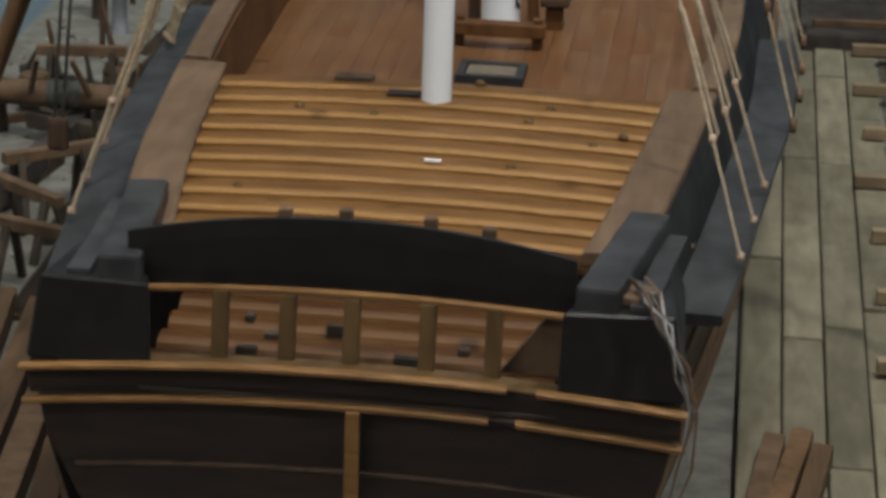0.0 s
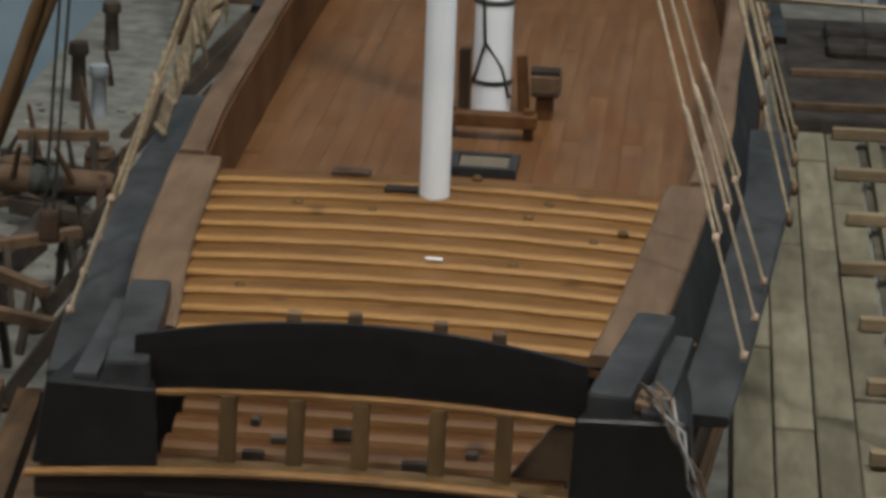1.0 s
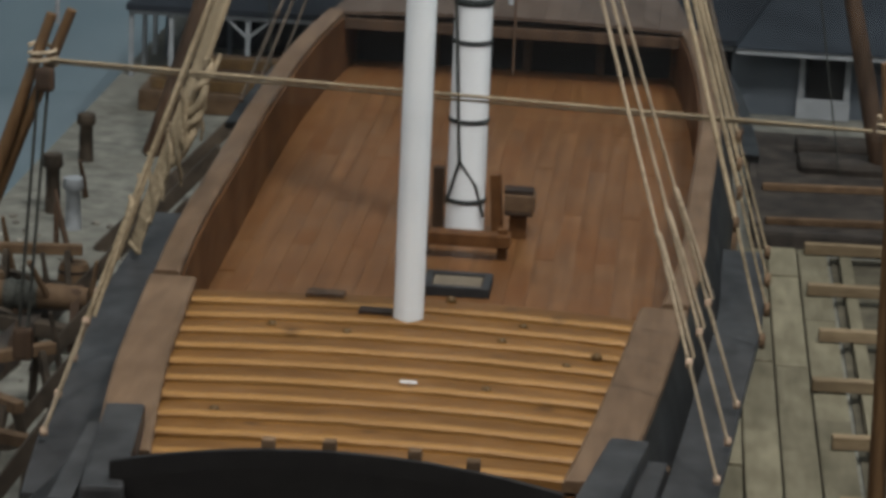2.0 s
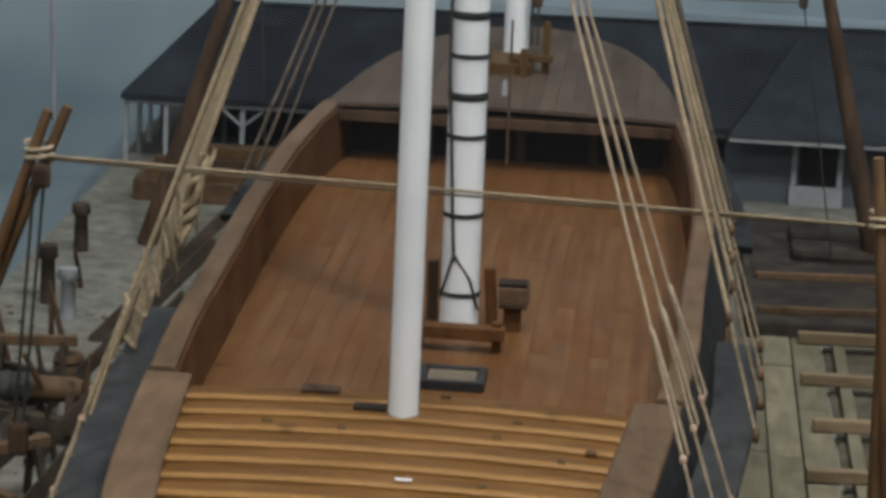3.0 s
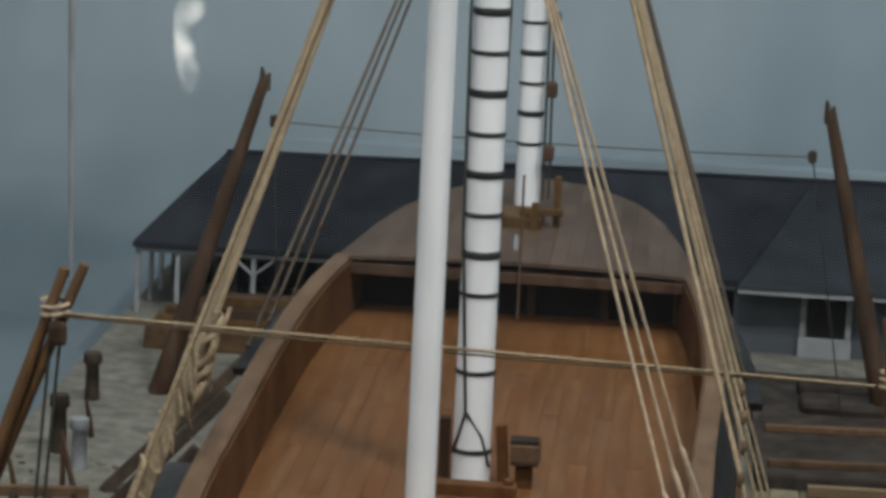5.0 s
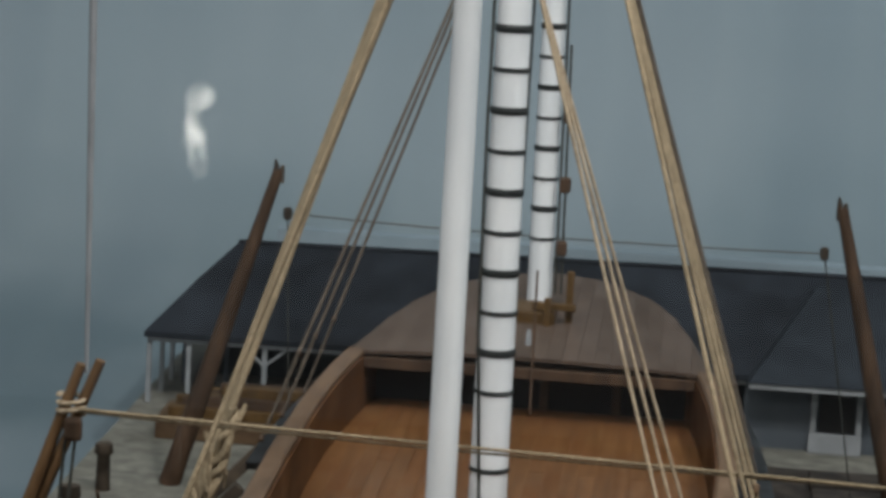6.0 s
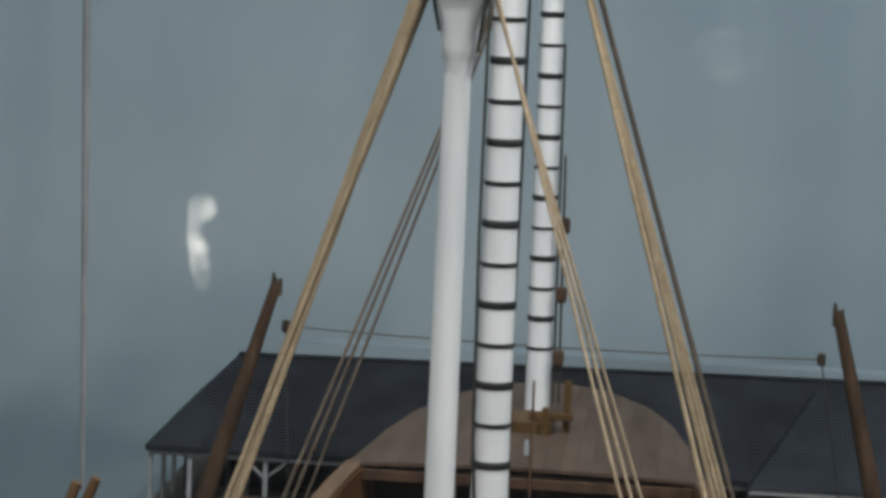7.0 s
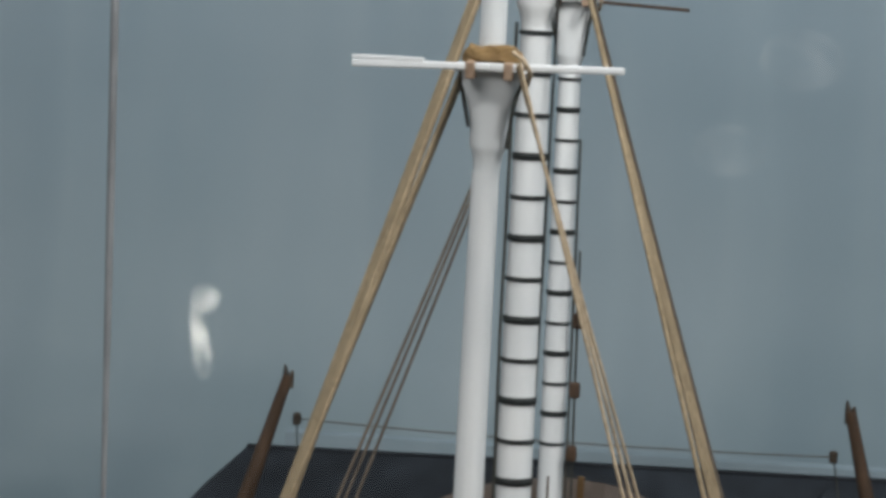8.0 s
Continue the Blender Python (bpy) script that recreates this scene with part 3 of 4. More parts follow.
part("topmast", tube([(0, 0.333, 0.49), (0, 0.333, 0.62)], [0.008, 0.0075], 24), M["white"], main, "white topmast", True)
fore = mast("fore_mast", (-0.006, 1.016, 0.0), (-0.009, 1.016, 0.40), 0.0108, 0.0092, "white fore mast with black rope bands")
cheeks(fore, -0.010, 1.016, 0.385, 0.0092, 1.25)
part("topmast", tube([(-0.010, 1.016, 0.44), (-0.010, 1.016, 0.60)], [0.008, 0.0075], 24), M["white"], fore, "white topmast", True)
part("crosstree", beam((-0.03, 1.0, 0.449), (0.09, 1.0, 0.444), 0.004, 0.003), M["spar"], fore, "thin dark cross tree")


def bands(parent, foot, top, r0, r1, z_list):
    for z, thick in z_list:
        k = (z - foot[2]) / (top[2] - foot[2])
        c = Vector(foot).lerp(Vector(top), k)
        r = r0 + (r1 - r0) * max(k, 0) ** 1.4
        h = 0.0026 if thick else 0.0015
        prof = [(-h, r * 0.99), (-h * 0.8, r + 0.0007), (0, r + 0.0011), (h * 0.8, r + 0.0007), (h, r * 0.99)]
        part("band", tube([c + Vector((0, 0, d)) for d, _ in prof], [q for _, q in prof], 24), M["band"], parent, "", True)


main_bands = [(0.4343 - 0.02528 * k, k % 2 == 1 and k > 2) for k in range(15)] + [(0.0305, False), (-0.0205, False)]
bands(main, (0.003, 0.333, DECK_Z), (0.0015, 0.333, 0.437), 0.0122, 0.0096, main_bands)
fore_bands = [(0.3802 - 0.02623 * k, k % 2 == 1) for k in range(13)]
bands(fore, (-0.006, 1.016, 0.0), (-0.009, 1.016, 0.40), 0.0108, 0.0092, fore_bands)
# tarred bridle down the main mast
part("bridle", tube([(-0.0105, 0.330, 0.44), (-0.0105, 0.327, 0.25), (-0.0085, 0.3235, 0.12), (-0.0012, 0.3205, 0.004)], 0.0011, 8), M["rope_dark"], main, "dark tarred rope down the mast")
for a, z in ((-1, -0.022), (1, -0.030)):
    part("bridle_leg", tube([(-0.0012, 0.3205, 0.006), (0.002 + a * 0.0075, 0.3225, -0.010), (0.003 + a * 0.0118, 0.326, z)], 0.0009, 8), M["rope_dark"], main)
for x, y0, z0, z1 in ((0.008, 1.002, 0.02, 0.33), (0.013, 1.0, 0.02, 0.235)):
    part("halyard", tube(rope_points((x, y0, z0), (x - 0.004, y0, z1)), 0.0012, 6), M["rope_dark"], fore, "dark hanging halyard")
for z in (0.115, 0.175, 0.06):
    part("block", box(0.006, 0.016, 0.995, 1.004, z - 0.007, z + 0.007, 0.003), M["spar"], fore, "dark wooden block")

part("halyard", tube([(0.0130, 0.347, 0.46), (0.0128, 0.347, 0.30), (0.0122, 0.347, 0.20)], 0.0009, 8), M["rope_dark"], main, "dark tarred halyard behind the mast", True)

# ---- shrouds ----
def shroud(top, low, up, r, material, label, eye, wood, lacing):
    """A stay rope from the mast head to a deadeye, with a lanyard down to the channel."""
    top, low = Vector(top), Vector(low)
    mid = low.lerp(top, up)
    rope = part("shroud", tube(rope_points(mid, top, 0.0015), r, 8), material, ship, label, True)
    d = (top - low).normalized()
    across = d.cross(Vector((1, 0, 0))).normalized()
    for p in (mid, low + d * 0.005):
        part("deadeye", tube([p - Vector((0.0018, 0, 0)), p - Vector((0.0012, 0, 0)), p + Vector((0.0012, 0, 0)), p + Vector((0.0018, 0, 0))], [eye * 0.7, eye, eye, eye * 0.7], 12), wood, rope, "small round wooden deadeye")
    for s in (-1, 1):
        part("lanyard", tube([low + d * 0.004 + across * s * 0.0016, mid + across * s * 0.0030], 0.0008, 6), lacing, rope)
    return rope


for side in (-1, 1):
    for k, y in enumerate((-0.124, -0.068, -0.010)):
        x = half_width(y) + (0.036 if side < 0 else 0.034)
        top = Vector((-0.0145, -0.004 + 0.004 * k, 0.421 - 0.002 * k)) if side < 0 else Vector((0.0155 - 0.0008 * k, -0.0195 + 0.0012 * k, 0.4275 - 0.001 * k))
        low = Vector((side * x, y, -0.033))
        shroud(top, low, 0.125, 0.00092 if side > 0 else 0.0013, M["rope_pale"] if side > 0 else M["rope"], "thin tan hemp shroud of the mizzen mast", 0.0024, M["peg"], M["rope_pale"])
        a, b = low.lerp(top, 0.25), low.lerp(top, 0.13) + Vector((0.0028, 0.001, 0))
        part("splice", tube([a + Vector((-0.0016, 0, 0.003)), a, a.lerp(b, 0.5) + Vector((0.0006, 0, 0)), b], [0.0008, 0.0017, 0.0010, 0.0010], 8), M["rope_pale"] if side > 0 else M["rope"], ship, "spliced shroud end", True)
    for k, y in enumerate((0.192, 0.197, 0.202, 0.207) if side < 0 else (0.10, 0.16, 0.22, 0.28)):
        x = half_width(y) + 0.034 + side * 0.006 + (0.0022 * k if side < 0 else 0.0)
        head = -0.013 - 0.0022 * k if side < 0 else 0.0145
        shroud((head, 0.328 + (0.002 if side < 0 else 0.005) * k, 0.522 - 0.003 * k), (side * x, y, -0.033), 0.04 if side < 0 else 0.113 + 0.007 * k, 0.0022 if side < 0 else 0.0015, M["rope"] if side > 0 else M["rope_old"], "thick hemp shroud of the main mast", 0.0024 if side < 0 else 0.0044, M["rope_old"] if side < 0 else M["brown"], M["rope"])
    for k, y in enumerate((0.60, 0.68, 0.76)):
        x = half_width(y) + (0.026 if side < 0 else 0.023)
        shroud((side * 0.013 - 0.009, 1.008 + 0.004 * k, 0.462 - 0.003 * k), (side * x, y, -0.033), 0.12, 0.0014 if side < 0 else 0.0017, M["rope_grey"], "brown hemp shroud of the fore mast", 0.0024, M["spar"], M["rope_grey"])

fray = random.Random(11)
for y, z in ((0.175, 0.045), (0.215, 0.058), (0.255, 0.05), (0.215, 0.03), (0.175, 0.07), (0.14, 0.03)):
    x = -(half_width(y) + 0.030) + (z + 0.033) * 0.30
    for k in range(3):
        a = Vector((x + fray.uniform(-0.003, 0.003), y + fray.uniform(-0.006, 0.012), z + fray.uniform(-0.01, 0.01)))
        drop = Vector((fray.uniform(-0.001, 0.004), fray.uniform(-0.004, 0.004), -fray.uniform(0.012, 0.026)))
        part("rope_end", tube([a, a + drop * 0.5 + Vector((0.001, 0, 0)), a + drop], [0.0012, 0.0014, 0.0006], 6), M["rope"], ship, "frayed rope end on the shrouds")

for k in range(4):
    turn = [Vector((-0.160, 0.198, 0.022)).lerp(Vector((-0.140, 0.203, 0.088)), v) + Vector((0.0035 * math.sin(9 * v + 1.7 * k) + 0.001 * k, 0.003 * math.cos(11 * v + 2.3 * k), 0.002 * math.sin(17 * v + k))) for v in np.linspace(0, 1, 26)]
    part("rope_hank", tube(turn, [0.0013 + 0.0015 * math.sin(3.1 * v) for v in np.linspace(0, 1, 26)], 6), M["rope"], ship, "ochre rope hank tied to the shrouds", True)

# ---- deck fittings ----
hatch = part("hatch_coaming", box(-0.011, 0.029, 0.228, 0.233, DECK_Z, DECK_Z + 0.006, 0.0006), M["slate"], ship, "dark hatch coaming on the main deck")
part("coaming_side", box(-0.011, 0.029, 0.198, 0.203, DECK_Z, DECK_Z + 0.006, 0.0006), M["slate"], hatch)
part("coaming_side", box(-0.011, -0.006, 0.203, 0.228, DECK_Z, DECK_Z + 0.006, 0.0006), M["slate"], hatch)
part("coaming_side", box(0.024, 0.029, 0.203, 0.228, DECK_Z, DECK_Z + 0.006, 0.0006), M["slate"], hatch)
part("hatch_cover", box(-0.0055, 0.0235, 0.204, 0.227, DECK_Z, DECK_Z + 0.0048, 0.0004), M["cover"], hatch, "pale hatch cover")
fife = part("fife_rail", beam((-0.024, 0.285, -0.033), (0.035, 0.285, -0.033), 0.012, 0.008), M["lining"], ship, "brown wooden fife rail before the main mast")
for x in (-0.018, 0.030):
    part("fife_post", beam((x, 0.287, DECK_Z), (x, 0.287, -0.026), 0.006, 0.006), M["lining"], fife)
part("bitt", beam((0.024, 0.335, DECK_Z), (0.021, 0.335, -0.004), 0.007, 0.007), M["lining"], ship, "brown wooden bitt post")
winch = part("winch_box", box(0.0275, 0.0465, 0.329, 0.345, -0.0265, -0.0158, 0.001), M["strip"], ship, "small brown winch block between dark strips")
part("top_plate", box(0.0270, 0.0455, 0.331, 0.345, -0.0158, -0.0133, 0.0006), M["stain"], winch, "dark strip at the winch block")
# lower dark strip paints the shadow under the block
part("bottom_plate", box(0.0280, 0.0455, 0.3285, 0.345, -0.0290, -0.0265, 0.0006), M["spar"], winch, "dark strip at the winch block")
part("winch_foot", box(0.031, 0.042, 0.334, 0.343, DECK_Z, -0.0290, 0.0006), M["lining"], winch)
part("bitt", beam((-0.0155, 0.352, DECK_Z), (-0.0160, 0.352, -0.006), 0.008, 0.007), M["spar"], ship, "dark wooden bitt post beside the mast foot")
# solid slabs, coloured dark as the shade inside two slots
part("slot", box(-0.057, -0.037, 0.028, 0.038, -0.002, 0.0036), M["spar"], poop, "dark slab painting the shade of a slot in the beams")
part("slot", box(-0.026, -0.009, 0.001, 0.010, -0.002, 0.0042), M["stain"], poop, "dark slab painting the shade of a slot in the beams")
for x, y in ((0.019, 0.036), (0.059, -0.001), (0.050, -0.028), (0.084, -0.058), (0.098, -0.037), (-0.028, -0.031), (-0.067, -0.024), (0.048, -0.105), (-0.074, -0.158)):
    z = camber(x, 0.0035, 0.13) - 0.0012
    part("knot", tube([(x - 0.0028, y, z), (x - 0.0012, y, z), (x + 0.0012, y, z), (x + 0.0028, y, z)], [0.0006, 0.0024, 0.0024, 0.0006], 10), M["mullion"], poop, "dark knot in the beam", True)
# thin white sliver in place of a highlight on the poop beam
part("chip", box(0.007, 0.015, -0.1105, -0.1085, 0.0045, 0.0052), M["white"], poop, "white sliver painted in for a highlight on the beam")
bowhouse = part("bow_bitts", box(-0.030, 0.012, 0.93, 0.985, 0.004, 0.016, 0.0015), M["mullion"], ship, "brown wooden bitts before the fore mast")
for x in (-0.024, 0.006):
    part("bitt_post", beam((x, 0.925, 0.0), (x, 0.925, 0.03), 0.006, 0.006), M["mullion"], bowhouse)
part("bow_gallows", beam((-0.008, 0.940, 0.020), (0.029, 0.940, 0.020), 0.006, 0.006), M["mullion"], bowhouse, "brown cross beam before the fore mast")
for x, z in ((-0.004, 0.020), (0.023, 0.050)):
    part("gallows_post", beam((x, 0.946, 0.002), (x, 0.946, z), 0.006, 0.006), M["mullion"], bowhouse)
part("hanging_rope", tube(rope_points((0.004, 0.775, -0.036), (0.002, 0.80, 0.075)), 0.0011, 6), M["spar"], ship, "brown rope hanging before the bulkhead")
part("white_post", tube([(-0.004, 0.84, 0.004), (-0.004, 0.84, 0.015), (-0.004, 0.84, 0.019)], [0.0024, 0.0022, 0.0012], 12), M["whitewood"], ship, "short white post", True)

# ---- sheer legs and their line ----
sheer = thing("sheer_legs", (-0.33, 0.155, FLOOR_Z), "orange-brown lashed poles leaning beside the ship", "sheer legs")
part("leg", tube([(-0.335, 0.150, FLOOR_Z), (-0.2213, 0.155, 0.1177)], [0.0065, 0.0030], 12), M["pole"], sheer, "", True)
part("leg", tube([(-0.345, 0.165, FLOOR_Z), (-0.2106, 0.158, 0.1199)], [0.0065, 0.0030], 12), M["pole"], sheer, "", True)
part("lashing", tube([(-0.2265 + 0.0075 * math.cos(v), 0.156 + 0.007 * math.sin(v), 0.088 + 0.0007 * v) for v in np.linspace(0, 6.28 * 2.6, 60)], 0.0014, 6), M["rope_pale"], sheer, "pale rope lashing")
part("block", box(-0.229, -0.218, 0.145, 0.152, 0.074, 0.088, 0.003), M["spar"], sheer, "dark wooden block")
for x0, x1 in ((-0.222, -0.2335), (-0.2275, -0.2385)):
    part("fall", tube([(x0, 0.150, 0.08), (x1, 0.150, -0.07)], 0.0011, 6), M["rope_dark"], sheer, "dark hanging tackle rope")
part("block", box(-0.242, -0.230, 0.146, 0.154, -0.086, -0.066, 0.003), M["spar"], sheer, "dark wooden block")
part("guy", tube([(-0.2185, 0.157, 0.112), (-0.222, 0.16, 0.30), (-0.228, 0.16, 0.64)], [0.0012, 0.0022, 0.0026], 10), M["guy"], sheer, "soft reddish-grey guy rope", True)
post = thing("sheer_legs", (0.275, 0.23, FLOOR_Z), "weathered pole with rope lashing beside the wharf", "sheer legs")
part("leg", tube([(0.285, 0.23, FLOOR_Z), (0.2485, 0.23, 0.103)], [0.0065, 0.0032], 12), M["pole"], post, "", True)
part("leg", tube([(0.268, 0.236, FLOOR_Z), (0.256, 0.234, 0.098)], [0.0065, 0.0032], 12), M["pole"], post, "", True)
part("lashing", tube([(0.2555 + 0.0085 * math.cos(v), 0.232 + 0.0065 * math.sin(v), 0.060 + 0.0007 * v) for v in np.linspace(0, 6.28 * 2.6, 60)], 0.0014, 6), M["rope_pale"], post, "pale rope lashing")
line = part("hauling_line", tube(rope_points((-0.2243, 0.150, 0.0925), (0.2435, 0.228, 0.0631), 0.0, 16), 0.00105, 8), M["rope"], None, "", True)
tagged(line, "pale thin rope stretched between the sheer legs", "rope")
line = part("hauling_line", tube(rope_points((-0.222, 0.152, 0.0905), (0.2435, 0.229, 0.0625), 0.0018, 16), 0.0008, 8), M["rope"], None, "", True)
tagged(line, "slack tan cord beside the stretched rope", "rope")

for name, foot, top, r0, r1, label in (
    ("mooring_spar", (-0.352, 1.17, FLOOR_Z), (-0.261, 1.17, 0.086), 0.0105, 0.0050, "dark brown spar leaning inward beside the bow"),
    ("mooring_spar", (0.333, 1.19, FLOOR_Z), (0.2575, 1.19, 0.0835), 0.0105, 0.0052, "dark brown upright spar beside the bow"),
):
    spar = thing(name, foot, label, "spar")
    part("pole", tube([foot, Vector(foot).lerp(Vector(top), 0.6), top], [r0, (r0 + r1) / 2, r1], 14), M["spar"], spar, "", True)
    for dx, dz in ((-0.0022, 0.010), (0.0024, 0.005)):
        part("splinter", tube([Vector(top) + Vector((dx, 0, -0.012)), Vector(top) + Vector((dx * 1.2, 0, dz * 0.4)), Vector(top) + Vector((dx * 1.6, 0, dz))], [0.003, 0.0026, 0.0008], 8), M["timber"], spar, "ragged dark spar tip")
    s = 1 if foot[0] < 0 else -1
    bx = top[0] + s * 0.010 - (0.004 if s < 0 else 0.0)
    part("block", box(bx - 0.004, bx + 0.004, 1.165, 1.173, top[2] - 0.046, top[2] - 0.034, 0.003), M["timber"], spar, "small dark block")
    part("fall", tube([(bx, 1.169, top[2] - 0.04), (bx + s * 0.012 * (1 if s > 0 else -4), 1.175, FLOOR_Z)], 0.0008, 6), M["rope_dark"], spar, "thin dark rope")
line = part("stay_line", tube(rope_points((-0.25, 1.169, 0.046), (0.2435, 1.171, 0.043), 0.004, 16), 0.0007, 6), M["rope_grey"], None)
tagged(line, "thin grey rope stretched between the mooring spars", "rope")

# ---- shed behind the bow ----
shed = thing("harbour_shed", (0, 1.6, FLOOR_Z), "long grey harbour shed with a dark slate roof", "shed")
bm = bmesh.new()
front, back, eave, ridge = 1.485, 1.80, -0.1415, -0.062
v = [bm.verts.new(p) for p in ((-0.442, front, eave), (0.62, front, eave), (0.62, back, eave), (-0.442, back, eave), (-0.371, 1.645, ridge - 0.006), (0.62, 1.645, ridge + 0.006))]
u = [bm.verts.new(Vector(w.co) - Vector((0, 0, 0.006))) for w in v[:4]]
for f in ((v[0], v[1], v[5], v[4]), (v[2], v[3], v[4], v[5]), (v[3], v[0], v[4]), (v[1], v[2], v[5])):
    bm.faces.new(f)
for i in range(4):
    bm.faces.new((v[i], v[(i + 1) % 4], u[(i + 1) % 4], u[i]))
bm.faces.new(u)
roof = part("roof", bm, M["roof"], shed, "dark hipped slate roof")
part("ridge_cap", tube([(-0.371, 1.645, ridge - 0.005), (0.62, 1.645, ridge + 0.007)], 0.0028, 8), M["roof"], roof)
bm = bmesh.new()
v = [bm.verts.new(p) for p in ((0.192, 1.455, eave - 0.001), (0.66, 1.455, eave - 0.001), (0.66, 1.64, eave - 0.001), (0.192, 1.64, eave - 0.001), (0.262, 1.60, ridge - 0.002), (0.60, 1.60, ridge - 0.002))]
for f in ((v[0], v[1], v[5], v[4]), (v[1], v[2], v[5]), (v[2], v[3], v[4], v[5]), (v[3], v[0], v[4]), (v[3], v[2], v[1], v[0])):
    bm.faces.new(f)
part("porch_roof", bm, M["porch"], shed, "lighter grey porch roof")
# the roof's dark colour paints the shade onto this wall
part("back_wall", box(-0.40, 0.62, 1.66, 1.68, FLOOR_Z, eave - 0.006), M["roof"], shed, "back wall coloured dark for the shade under the roof")
part("front_wall", box(0.19, 0.62, 1.50, 1.512, FLOOR_Z, eave - 0.004), M["wall"], shed, "grey-blue painted front wall")
for x in (-0.4376, -0.3954, -0.3145, -0.23, -0.15):
    part("post", beam((x, 1.495, FLOOR_Z), (x, 1.495, eave - 0.006), 0.005, 0.005), M["whitewood"], shed, "white painted post")
for y in (1.55, 1.61):
    part("post", beam((-0.434, y, FLOOR_Z), (-0.434, y, eave - 0.006), 0.005, 0.005), M["whitewood"], shed, "white painted post")
part("eave_board", beam((-0.44, 1.492, eave - 0.009), (0.19, 1.492, eave - 0.009), 0.004, 0.005), M["whitewood"], shed, "white eave board")
part("eave_board", beam((0.192, 1.46, eave - 0.005), (0.62, 1.46, eave - 0.005), 0.004, 0.006), M["whitewood"], shed, "white eave board")
for a, b in (((-0.3145, 1.494, -0.172), (-0.29, 1.494, -0.152)), ((-0.3145, 1.494, -0.172), (-0.338, 1.494, -0.152))):
    part("brace", beam(a, b, 0.003, 0.003), M["whitewood"], shed)
door = part("door", box(0.268, 0.306, 1.4955, 1.502, FLOOR_Z + 0.022, eave - 0.006), M["black"], shed, "dark doorway")
for x in (0.262, 0.309):
    part("door_post", beam((x, 1.494, FLOOR_Z), (x, 1.494, eave - 0.006), 0.006, 0.006), M["whitewood"], door)
part("sill", box(0.258, 0.313, 1.490, 1.4955, FLOOR_Z, FLOOR_Z + 0.021, 0.001), M["whitewood"], door)
part("platform", box(-0.40, -0.19, 1.34, 1.42, FLOOR_Z, FLOOR_Z + 0.022, 0.002), M["brown"], shed, "brown timber platform")

for x in (-0.418, -0.372, -0.350):
    part("post", beam((x, 1.60, FLOOR_Z), (x, 1.60, eave - 0.004), 0.005, 0.005), M["wall"], shed, "grey-blue painted post")
stack = thing("timber_stack", (-0.31, 1.38, FLOOR_Z + 0.022), "stack of dark brown squared timbers on the platform", "timber")
heap = random.Random(8)
for row, count in ((0, 5), (1, 4), (2, 2)):
    for c in range(count):
        y = 1.352 + 0.0125 * c + 0.006 * row
        a, b = -0.385 + heap.uniform(-0.01, 0.02) + 0.02 * row, -0.235 + heap.uniform(-0.03, 0.01)
        z = FLOOR_Z + 0.0275 + 0.0105 * row
        part("baulk", beam((a, y, z), (b, y + heap.uniform(-0.002, 0.002), z), 0.0105, 0.0105), M["spar"] if (row + c) % 2 else M["mullion"], stack)

# ---- clutter on the quay ----
def sawhorse(at, turn):
    h = thing("sawhorse", at, "weathered dark timber sawhorse on the quay", "sawhorse", "sawhorses on the quay")
    m = Matrix.Translation(at) @ Matrix.Rotation(radians(turn), 4, "Z")
    p = lambda x, y, z: m @ Vector((x, y, z))
    part("bar", beam(p(-0.035, 0, 0.042), p(0.035, 0, 0.042), 0.008, 0.008), M["brown"], h)
    for x in (-0.026, 0.026):
        for y in (-0.016, 0.016):
            part("leg", beam(p(x, y, 0), p(x * 0.9, y * 0.2, 0.042), 0.005, 0.005), M["timber"], h)


for at, turn in (((-0.352, 0.69, FLOOR_Z), 8), ((-0.306, 0.345, FLOOR_Z), -38), ((-0.312, 0.43, FLOOR_Z), 40), ((-0.278, 0.27, FLOOR_Z), -20)):
    sawhorse(at, turn)


# a heavy log laid over trestles, with the tackle made fast to it
windlass = thing("windlass", (-0.345, 0.59, FLOOR_Z), "brown log windlass on dark trestle legs", "windlass")
log = [(-0.405, 0.588, -0.184), (-0.372, 0.588, -0.184), (-0.352, 0.588, -0.184), (-0.334, 0.588, -0.184), (-0.300, 0.588, -0.184), (-0.290, 0.588, -0.184)]
part("barrel", tube(log, [0.0085, 0.0098, 0.0100, 0.0100, 0.0094, 0.0080], 14), M["brown"], windlass, "round brown log", True)
for x in (-0.348, -0.3395, -0.331):
    part("turn", tube([(x - 0.0042, 0.588, -0.184), (x, 0.588, -0.184), (x + 0.0042, 0.588, -0.184)], [0.0105, 0.0122, 0.0105], 14), M["rope_dark"], windlass, "dark rope turn round the log", True)
for x in (-0.392, -0.298):
    for dy in (-0.018, 0.018):
        part("leg", beam((x, 0.588 + dy, FLOOR_Z), (x, 0.588 + dy * 0.15, -0.176), 0.007, 0.007), M["spar"], windlass)
for x, dx in ((-0.366, 0.012), (-0.318, -0.010)):
    part("handspike", tube([(x, 0.583, -0.186), (x + dx, 0.560, -0.150)], [0.0026, 0.0020], 8), M["brown"], windlass, "", True)


def timber(at, turn, length, tilt, wide, mat, label):
    m = Matrix.Translation(at) @ Matrix.Rotation(radians(turn), 4, "Z") @ Matrix.Rotation(radians(tilt), 4, "X")
    ob = part("timber", beam(m @ Vector((0, -length / 2, wide / 2)), m @ Vector((0, length / 2, wide / 2)), wide, wide), mat)
    return tagged(ob, label, "timber", "loose timbers")


